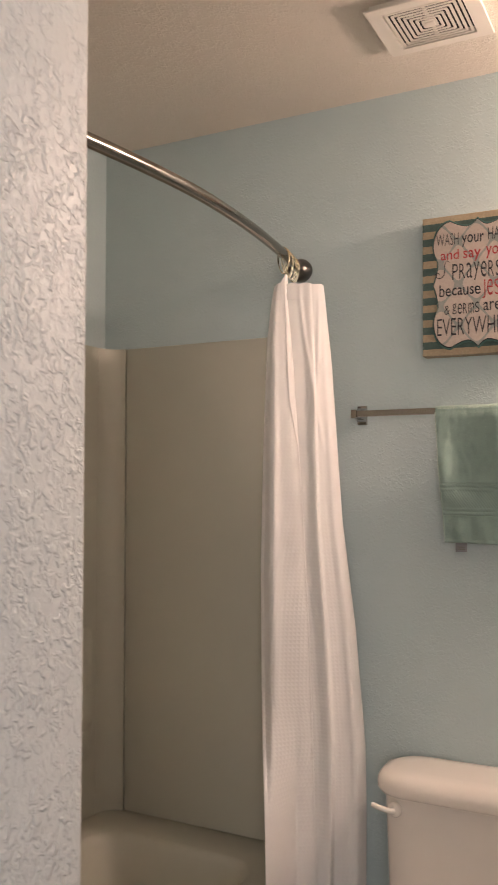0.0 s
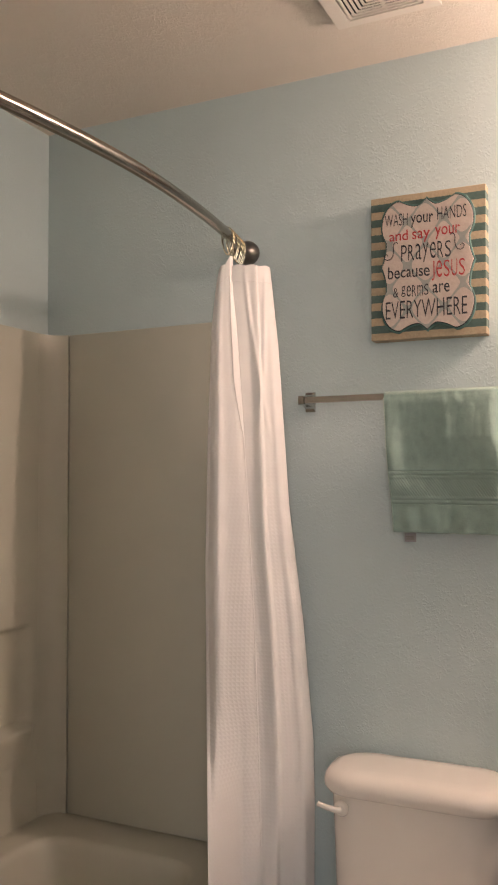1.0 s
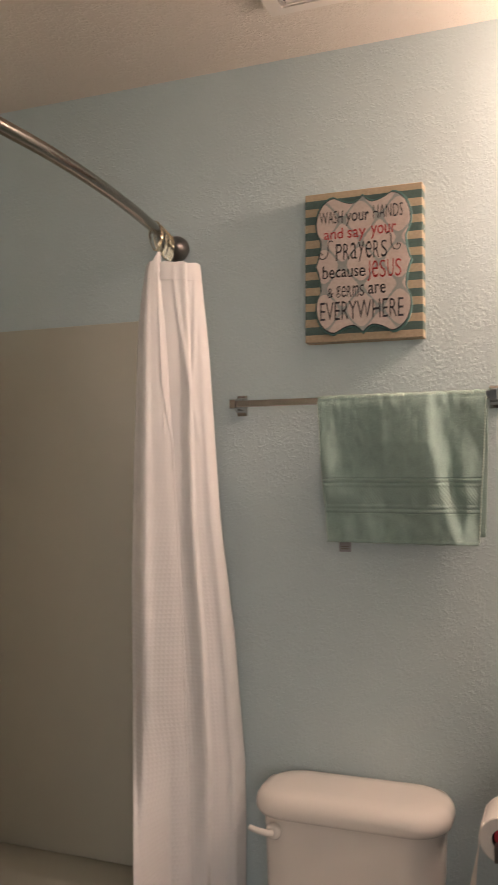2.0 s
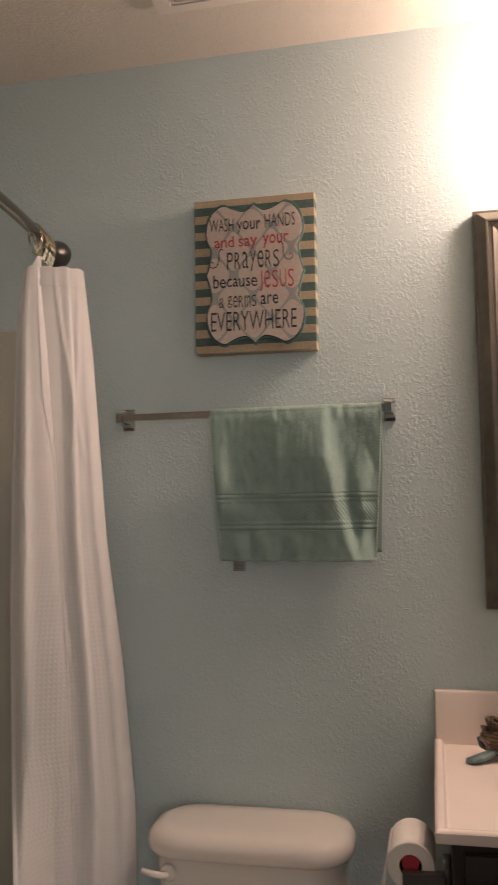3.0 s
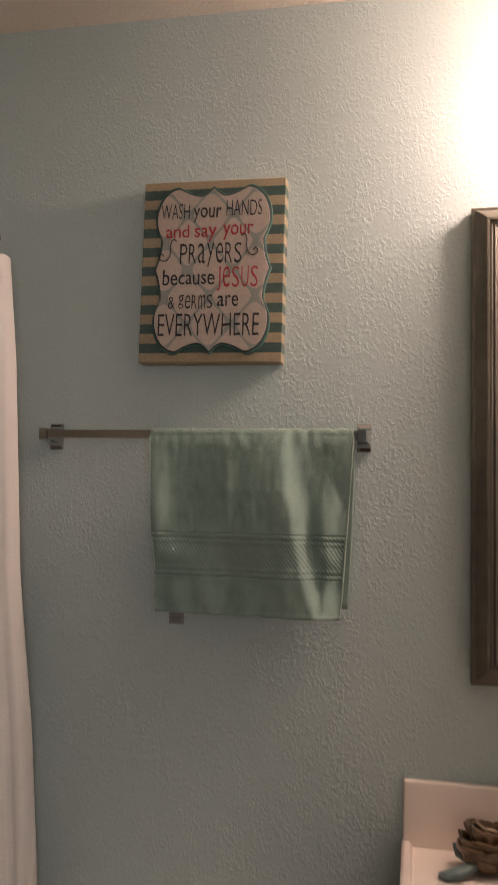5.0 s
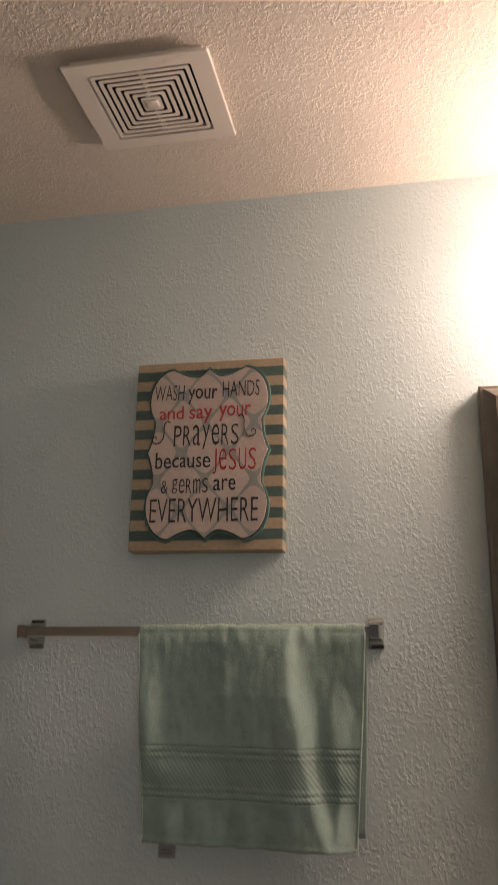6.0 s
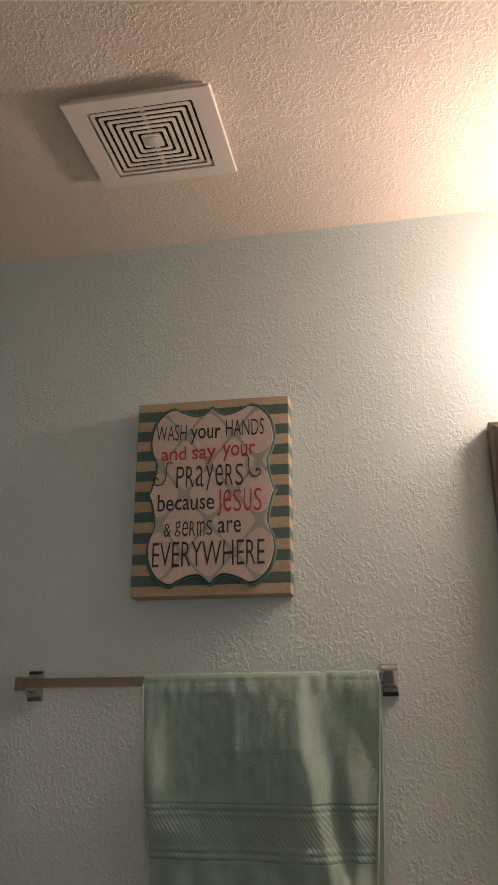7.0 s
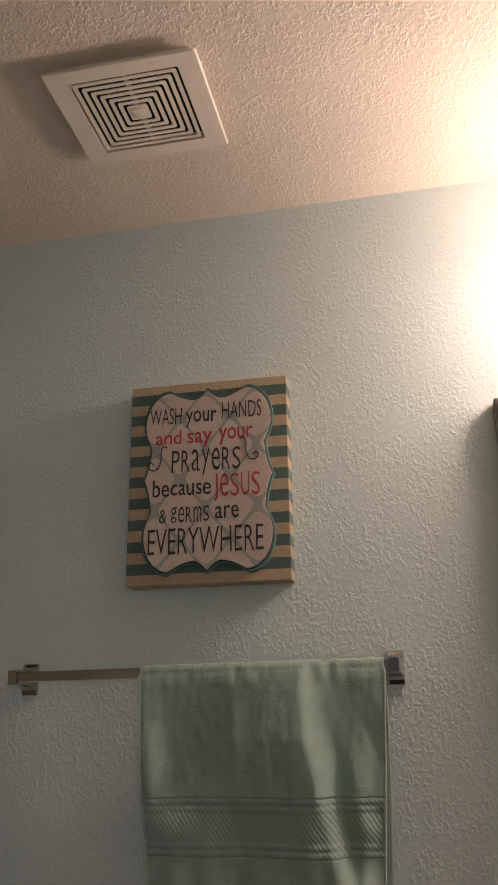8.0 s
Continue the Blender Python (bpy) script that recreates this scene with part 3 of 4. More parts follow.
def scallop(cx, cz, w, h):
    """Outline of the plaque: two humps along top and bottom, a pinched point in each side."""
    pts = []
    hw, hh = w / 2, h / 2

    def quarter():
        q = []
        # from the pointed notch of the side up round the shoulder to the point at the top's middle
        for k in range(9):
            t = k / 8
            q.append((hw * (1.0 - 0.115 * math.sin(t * math.pi / 2) ** 0.8 + 0.0), hh * 0.36 * t))
        for k in range(1, 9):
            t = k / 8
            q.append((hw * (0.885 + 0.105 * math.sin(t * math.pi / 2)), hh * (0.36 + 0.24 * t)))
        for k in range(1, 13):
            a = radians(90 * k / 12)
            q.append((hw * (0.60 + 0.39 * math.cos(a)), hh * (0.60 + 0.38 * math.sin(a))))
        for k in range(1, 9):
            t = k / 8
            q.append((hw * (0.60 - 0.40 * t), hh * (0.98 - 0.10 * math.sin(t * math.pi / 2))))
        for k in range(1, 5):
            t = k / 4
            q.append((hw * (0.20 - 0.20 * t), hh * (0.88 + 0.10 * t ** 1.5)))
        return q

    q = quarter()
    for x, z in q:
        pts.append((x, z))
    for x, z in reversed(q[:-1]):
        pts.append((-x, z))
    for x, z in q[1:]:
        pts.append((-x, -z))
    for x, z in reversed(q[1:-1]):
        pts.append((x, -z))
    return [(cx + x, cz + z) for x, z in pts]


def wall_sign():
    x0, x1, z0, z1, y = 0.181, 0.458, 1.749, 2.102, -0.039
    cx, cz = (x0 + x1) / 2, (z0 + z1) / 2
    sign = thing("wall_sign", (cx, 0, z0), "teal and tan striped wooden wall sign with lettered plaque", "wall sign")
    sign.rotation_euler = (0, radians(0.4), 0)
    part("box", box((x0, y, z0), (x1, -0.001, z1), 0.0012, 1), striped_box(), sign, "striped wooden box")
    face = scallop(cx + 0.002, cz, 0.222, 0.322)

    def layer(grow, ya, yb, mat, name, label):
        ring = [(cx + 0.002 + (px - cx - 0.002) * grow, cz + (pz - cz) * grow) for px, pz in face]
        soft = [(cx + 0.002 + (px - cx - 0.002) * (grow - 0.008), cz + (pz - cz) * (grow - 0.006)) for px, pz in face]
        bm = loft([[(px, ya, pz) for px, pz in ring], [(px, yb + 0.001, pz) for px, pz in ring], [(px, yb, pz) for px, pz in soft]])
        return part(name, bm, mat, sign, label)

    layer(1.035, y + 0.001, y - 0.0070, TEAL_EDGE, "border", "dark teal scalloped border")
    layer(1.010, y - 0.004, y - 0.0084, INK, "outline", "thin black outline round the plaque")
    layer(0.998, y - 0.004, y - 0.0092, trellis_face(cx, cz), "plaque", "pinkish scalloped plaque with faint lattice")
    yt = y - 0.0094
    w = x1 - x0

    def line(words, left, right, top, bottom, mat):
        # places as shares of the box's width and height
        lettering(sign, words, x0 + left * w, z1 - bottom * (z1 - z0), (right - left) * w, (bottom - top) * (z1 - z0), mat, yt, 0.004 if words.islower() and len(words) > 1 else -0.008)

    def even_line(words, left, right, top, bottom, mat):
        # capitals and small letters drawn to one height, side by side
        share = [{"J": 0.62, "m": 1.25}.get(ch, 1.0) for ch in words]
        wide = (right - left) / sum(share)
        for k, ch in enumerate(words):
            a = left + sum(share[:k]) * wide
            line(ch, a + 0.11 * wide, a + (share[k] - 0.11) * wide, top, bottom + (0.018 if ch in "yJ" else 0.0), mat)

    line("WASH", 0.138, 0.340, 0.136, 0.220, INK)
    line("your", 0.368, 0.565, 0.160, 0.246, INK)
    line("HANDS", 0.600, 0.848, 0.126, 0.212, INK)
    line("and", 0.178, 0.342, 0.253, 0.325, INK_RED)
    line("say", 0.380, 0.534, 0.270, 0.350, INK_RED)
    line("your", 0.580, 0.790, 0.258, 0.346, INK_RED)
    even_line("PRayeRS", 0.275, 0.720, 0.358, 0.468, INK)
    line("because", 0.165, 0.530, 0.500, 0.584, INK)
    even_line("JeSUS", 0.542, 0.838, 0.488, 0.602, INK_RED)
    line("&", 0.210, 0.256, 0.648, 0.714, INK)
    even_line("geRmS", 0.276, 0.525, 0.640, 0.716, INK)
    line("are", 0.556, 0.702, 0.645, 0.705, INK)
    line("EVERYWHERE", 0.142, 0.848, 0.742, 0.864, INK)
    west_curl = ((0.255, 0.342), (0.235, 0.330), (0.218, 0.340), (0.212, 0.365), (0.214, 0.395), (0.208, 0.425), (0.190, 0.446), (0.160, 0.452), (0.136, 0.440), (0.132, 0.420), (0.148, 0.410), (0.163, 0.418), (0.160, 0.432))
    east_curl = ((0.708, 0.322), (0.728, 0.312), (0.744, 0.322), (0.750, 0.345), (0.748, 0.375), (0.754, 0.402), (0.772, 0.424), (0.800, 0.430), (0.822, 0.418), (0.826, 0.398), (0.810, 0.388), (0.796, 0.396), (0.800, 0.410))
    for curl in (west_curl, east_curl):
        pts = []
        for k in range(len(curl) - 1):
            for t in (0, 0.5):
                pts.append((x0 + w * (curl[k][0] * (1 - t) + curl[k + 1][0] * t), yt - 0.0002, z1 - (z1 - z0) * (curl[k][1] * (1 - t) + curl[k + 1][1] * t)))
        part("flourish", tube(pts, 0.0011, 5), INK, sign)


wall_sign()


# ---- towel bar and towel ----
def towel_bar():
    bar = thing("towel_bar", (0.305, 0, 1.61), "square chrome towel bar on two wall posts", "towel bar")
    for x in (0.006, 0.61):
        rings = []
        for h, sx_, sz_ in ((0.0, 0.0130, 0.0255), (-0.003, 0.0130, 0.0255), (-0.0055, 0.0124, 0.0235), (-0.008, 0.0120, 0.0190), (-0.014, 0.0120, 0.0150), (-0.024, 0.0110, 0.0122), (-0.040, 0.0098, 0.0108), (-0.052, 0.0092, 0.0104), (-0.054, 0.0086, 0.0112), (-0.068, 0.0080, 0.0112), (-0.070, 0.0072, 0.0102)):
            rings.append([(x + sx * sx_, h - 0.0005, 1.6095 + sz * sz_) for sx, sz in ((-1, -1), (1, -1), (1, 1), (-1, 1))])
        part("post", loft(rings), POLISHED, bar, smooth=32)
    part("rail", box((0.004, -0.067, 1.6015), (0.612, -0.055, 1.6175), 0.0012, 1), CHROME, bar, smooth=25)


def bumps(x, z):
    """How far the towel stands out towards the room."""
    f = min(1.0, max(0.0, (1.618 - z) / 0.333))
    a, b = 0.2185 + 0.022 * f ** 0.8, 0.5955 - 0.021 * f ** 1.2
    u = (x - a) / (b - a) + 0.020 * noise.noise((z * 14, x * 5, 7.7)) * min(1, f * 3)

    def fold(c, high, west, east):
        # rises slowly from the west and drops off to the east
        t = u - c
        return high * math.exp(-(t / (east if t > 0 else west)) ** 2)

    def about(middle, spread):
        return math.exp(-((f - middle) / spread) ** 2)

    d = -0.010 * f - 0.009 * max(0.0, 1 - f / 0.09) ** 2
    d += fold(0.65 + 0.05 * f + 0.16 * f * f, 0.014 + 0.022 * min(1, f * 3), 0.30, 0.052)
    d += fold(0.745 + 0.02 * f, 0.006 * max(0.0, 1 - f * 4.5), 0.05, 0.024)
    d += fold(0.03, 0.017 * about(0.48, 0.20), 0.05, 0.075)
    d += fold(0.11, 0.018 * about(0.68, 0.09), 0.09, 0.12)
    d += fold(0.40, 0.0045 * about(0.30, 0.20), 0.06, 0.035)
    d += fold(0.88, 0.012 * about(0.50, 0.13), 0.05, 0.055)
    d += fold(0.92, 0.012 * about(0.69, 0.08), 0.06, 0.055)
    d += fold(0.12, 0.017 * about(0.92, 0.11), 0.06, 0.055)
    d += fold(0.31, 0.010 * about(0.95, 0.14), 0.06, 0.050)
    d += fold(0.50, 0.009 * about(0.96, 0.12), 0.06, 0.050)
    d += fold(0.92, 0.017 * about(0.93, 0.12), 0.04, 0.040)
    d += 0.0040 * noise.noise((x * 60, z * 30, 1.1)) * max(0.0, 1 - f * 7)
    d += 0.0070 * noise.noise((x * 17, z * 8, 2.2)) * (0.25 + 0.6 * f)
    d += 0.0040 * noise.noise((x * 36, z * 15, 4.4)) * (0.2 + 0.8 * f)
    d += 0.0040 * noise.noise((x * 42, z * 26, 8.1)) * max(0.0, f - 0.5) * 2
    d += 0.0010 * noise.noise((x * 90, z * 40, 5.2))
    return d


def hand_towel():
    tow = thing("hand_towel", (0.407, -0.061, 1.285), "sage-green terry hand towel draped over the towel bar", "towel")
    nx = 120

    def edges(z):
        f = (1.618 - z) / 0.333
        return 0.2185 + 0.022 * f ** 0.8, 0.5955 - 0.021 * f ** 1.2

    def at(u, z, lift):
        a, b = edges(z)
        x = a + (b - a) * u
        return Vector((x, -0.0735 - bumps(x, z) - lift, z + 0.0025 * noise.noise((x * 30, 0.3, 1.0)) * (1 if z < 1.3 else 0.3)))

    def sheet(z_top, z_low, lift, n):
        rows = []
        for k in range(n + 1):
            z = z_top + (z_low - z_top) * k / n
            rows.append([at(i / (nx - 1), z, lift(k / n)) for i in range(nx)])
        return loft(rows, closed_ring=False, caps=False)

    def thicken(ob, t):
        m = ob.modifiers.new("pile", "SOLIDIFY")
        m.thickness, m.offset = t, 0
        return ob

    # up the front, over the bar and down the back
    rows = [[at(i / (nx - 1), 1.430 + (1.6070 - 1.430) * k / 60, 0) for i in range(nx)] for k in range(60)]
    for k in range(15):
        a = math.pi * k / 14
        row = []
        for i in range(nx):
            p = at(i / (nx - 1), 1.6070, 0)
            r = 0.0125 + bumps(p.x, 1.6070)
            row.append(Vector((p.x, -0.061 - math.cos(a) * r, 1.6070 + math.sin(a) * (0.0120 + 0.0020 * noise.noise((p.x * 60, 0, 0))))))
        rows.append(row)
    for k in range(1, 24):
        z = 1.6070 - 0.307 * k / 23
        rows.append([Vector((at(i / (nx - 1), z, 0).x + 0.011 * (k / 23) ** 0.7, -0.0485 + 0.018 * min(1, k / 8) + 0.004 * noise.noise((i * 0.1, z * 8, 3)), z)) for i in range(nx)])
    thicken(part("cloth", loft(rows, closed_ring=False, caps=False), TERRY, tow, smooth=180), 0.0045)
    thicken(part("woven_band", sheet(1.430, 1.352, lambda s: -0.0015 + 0.0036 * (math.exp(-((s - 0.06) / 0.045) ** 2) + math.exp(-((s - 0.94) / 0.045) ** 2) + 0.6 * math.exp(-((s - 0.19) / 0.04) ** 2) + 0.6 * math.exp(-((s - 0.81) / 0.04) ** 2)), 40), TERRY_BAND, tow, "flat woven band with slanting cords", smooth=180), 0.0035)
    thicken(part("lower_border", sheet(1.352, 1.286, lambda s: 0.0012 * math.exp(-((s - 0.95) / 0.05) ** 2), 30), TERRY, tow, smooth=180), 0.004)
    for u in (0.0, 1.0):
        pts = [at(u, z, 0.001) for z in np.linspace(1.606, 1.288, 420)]
        part("hem", tube(pts, lambda t: 0.0021 + 0.0004 * math.sin(t * 640), 7), TERRY_EDGE, tow, "pale stitched side hem", smooth=180)
    # loose loops of pile standing up along the top fold and the hems
    rnd = random.Random(21)
    verts, faces = [], []

    def loop_of_pile(p, out, long):
        side = Vector((rnd.uniform(-1, 1), rnd.uniform(-0.4, 0.4), rnd.uniform(-1, 1))).normalized() * 0.0006
        tip = p + (out + Vector((rnd.uniform(-0.5, 0.5), rnd.uniform(-0.3, 0.3), rnd.uniform(-0.3, 0.5)))).normalized() * long
        o = len(verts)
        verts.extend((p - side, p + side, tip + side * 0.6, tip - side * 0.6))
        faces.append((o, o + 1, o + 2, o + 3))

    for k in range(4200):
        u = rnd.random()
        if k % 3 == 0:
            p = at(u, 1.6070 - 0.10 * rnd.random() ** 2, 0.0015)
            loop_of_pile(p, Vector((0, -0.8, 0.6)), rnd.uniform(0.0008, 0.0018))
        else:
            p = at(u, 1.6070, 0)
            r = 0.0145 + bumps(p.x, 1.6070)
            a = rnd.uniform(0.35, 1.6)
            p = Vector((p.x, -0.061 - math.cos(a) * r, 1.6070 + math.sin(a) * 0.0138))
            loop_of_pile(p, Vector((0, -math.cos(a), 0.3 + math.sin(a))), rnd.uniform(0.0008, 0.0021))
    for k in range(1600):
        u = rnd.choice((0.0, 1.0))
        p = at(u, rnd.uniform(1.288, 1.606), 0.002)
        loop_of_pile(p, Vector((2 * u - 1, -0.8, 0.2)), rnd.uniform(0.001, 0.0026))
    for k in range(900):
        loop_of_pile(at(rnd.random(), 1.2875, rnd.uniform(-0.001, 0.002)), Vector((0, -0.6, -1)), rnd.uniform(0.001, 0.0028))
    me = bpy.data.meshes.new("loose_thread")
    me.from_pydata([tuple(v - BASE[tow]) for v in verts], [], faces)
    me.materials.append(LOOPS)
    fuzz = new("loose_thread", me)
    fuzz.parent = tow
    tagged(fuzz, "loose terry loops along the top and hems, coloured pale as if lit", kind="stuff")
    tag = part("care_tag", box((0.262, -0.052, 1.262), (0.290, -0.0505, 1.290), 0.0004), TAG_GREY, tow, "small satin care tag")
    for z in (1.268, 1.273):
        part("print_bar", box((0.267, -0.0527, z), (0.285, -0.0521, z + 0.002)), RIM_METAL, tag)


towel_bar()
hand_towel()


# ---- toilet ----
def toilet():
    t = thing("toilet", (0.305, -0.33, 0), "white porcelain toilet with a rounded tank lid", "toilet")
    cx = 0.305

    def ring(w, d, back, z, r):
        return [(x, y, z) for x, y in rounded_rect(cx, back - d / 2, w, d, r, 14)]

    tank = [ring(0.355, 0.155, -0.025, 0.395, 0.05), ring(0.375, 0.165, -0.022, 0.42, 0.055), ring(0.392, 0.178, -0.018, 0.60, 0.078), ring(0.400, 0.182, -0.016, 0.702, 0.080)]
    body = part("tank", loft(tank), PORCELAIN, t)
    lid = [ring(0.400, 0.182, -0.014, 0.699, 0.05), ring(0.420, 0.200, -0.010, 0.701, 0.080), ring(0.430, 0.207, -0.008, 0.710, 0.084), ring(0.430, 0.207, -0.008, 0.722, 0.084),
           ring(0.424, 0.202, -0.010, 0.733, 0.083), ring(0.406, 0.184, -0.018, 0.745, 0.077), ring(0.370, 0.150, -0.034, 0.750, 0.066), ring(0.30, 0.10, -0.06, 0.7515, 0.045)]
    part("tank_lid", loft(lid), PORCELAIN, t, smooth=60)
    lev = part("flush_lever", turned([(0.017, 0), (0.018, -0.006), (0.015, -0.012), (0.010, -0.015)], (0.150, -0.197, 0.672), "y", 20), PORCELAIN, t, "white flush lever")
    arm = tube([(0.150, -0.212, 0.672), (0.142, -0.222, 0.675), (0.125, -0.226, 0.679), (0.103, -0.226, 0.684)], lambda s: 0.0075 - 0.0015 * s, 10)
    part("lever_arm", arm, PORCELAIN, lev)
    bowl = [ring(0.20, 0.40, -0.14, 0.0, 0.09), ring(0.22, 0.42, -0.13, 0.06, 0.10), ring(0.20, 0.44, -0.12, 0.18, 0.09), ring(0.32, 0.60, -0.08, 0.34, 0.15), ring(0.36, 0.68, -0.03, 0.385, 0.17), ring(0.36, 0.68, -0.03, 0.395, 0.17)]
    part("bowl", loft(bowl), PORCELAIN, t)
    seat = [ring(0.36, 0.46, -0.24, 0.396, 0.17), ring(0.37, 0.47, -0.24, 0.405, 0.175), ring(0.37, 0.47, -0.24, 0.42, 0.175), ring(0.35, 0.45, -0.25, 0.43, 0.17)]
    part("seat_lid", loft(seat), PORCELAIN, t)


toilet()


# ---- vanity, countertop, figurine and paper ----
VX0, VX1 = 0.684, EAST - 0.003


def vanity_cabinet():
    van = thing("vanity_cabinet", (1.14, -0.25, 0), "dark espresso wood bathroom vanity cabinet", "cabinet")
    x0, x1, y = VX0 + 0.024, VX1, -0.468
    part("carcass", join(box((x0, y, 0.09), (x1, -0.003, 0.886), 0.002, 1), box((x0 + 0.02, y + 0.06, 0), (x1, -0.003, 0.09))), ESPRESSO, van)

    def panel_front(name, a, b, low, top):
        f = part(name, box((a, y - 0.018, low), (b, y - 0.001, top), 0.003), ESPRESSO, van)
        part("raised_panel", box((a + 0.045, y - 0.023, low + 0.03), (b - 0.045, y - 0.017, top - 0.03), 0.004), ESPRESSO, f)
        return f

    mid = (x0 + x1) / 2
    panel_front("drawer_front", x0 + 0.02, x1 - 0.02, 0.725, 0.862)
    for a, b, k in ((x0 + 0.02, mid - 0.004, mid - 0.03), (mid + 0.004, x1 - 0.02, mid + 0.03)):
        d = panel_front("door", a, b, 0.11, 0.705)
        part("knob", turned([(0.006, 0), (0.006, -0.012), (0.014, -0.018), (0.012, -0.026), (0.004, -0.028)], (k, y - 0.018, 0.64), "y", 16), DARK_METAL, d)


def countertop():
    top = thing("countertop", (1.14, -0.25, 0.887), "cream cultured-marble vanity top with backsplash and raised rim", "countertop")
    y0 = -0.512
    slab_low = 0.887
    # slab with a raised rim and a sunken oval basin
    bm = bmesh.new()
    nx, ny = 64, 48
    bx, by, bw, bd = 1.142, -0.270, 0.215, 0.155
    fine = [0, 0.002, 0.004, 0.006, 0.008, 0.010, 0.012, 0.014, 0.016, 0.018, 0.020, 0.022]
    xs = [VX0 + d for d in fine] + list(np.linspace(VX0 + 0.032, VX1, nx))
    ys = [y0 + d for d in fine] + list(np.linspace(y0 + 0.032, -0.003, ny))
    rows = []
    for y in ys:
        row = []
        for x in xs:
            edge = min(x - VX0, y - y0)
            z = COUNTER - 0.010
            if edge < 0.022:
                z += 0.010 * (0.5 + 0.5 * math.cos(math.pi * max(0.0, min(1.0, (edge - 0.013) / 0.007))))
            if edge < 0.006:
                z -= 0.005 * (1 - edge / 0.006) ** 2
            r = math.hypot((x - bx) / bw, (y - by) / bd)
            if r < 1.12:
                s = max(0.0, min(1.0, (1.12 - r) / 0.75))
                z -= 0.125 * (3 * s * s - 2 * s ** 3) - 0.0015 * math.exp(-((r - 1.1) / 0.03) ** 2)
            row.append((x, y, z))
        rows.append(row)
    top_bm = loft(rows, closed_ring=False, caps=False)
    skirt = []
    for x, y in ((VX0, -0.003), (VX0, y0), (VX1, y0)):
        skirt.append([(x, y, COUNTER - 0.004), (x, y, slab_low + 0.004), (x + (0.003 if x == VX0 else 0), y + (0.003 if y == y0 else 0), slab_low)])
    slab = part("slab", join(top_bm, loft(skirt, closed_ring=False, caps=False), box((VX0 + 0.004, y0 + 0.004, slab_low), (VX1, -0.36, slab_low + 0.004))), MARBLE, top, smooth=50)
    part("backsplash", box((VX0 + 0.002, -0.022, COUNTER - 0.011), (VX1, -0.002, 1.009), 0.004, 3), MARBLE, top)
    part("drain", turned([(0.022, 0), (0.022, 0.003), (0.008, 0.004)], (bx, by, COUNTER - 0.132), "z", 20), CHROME, top)


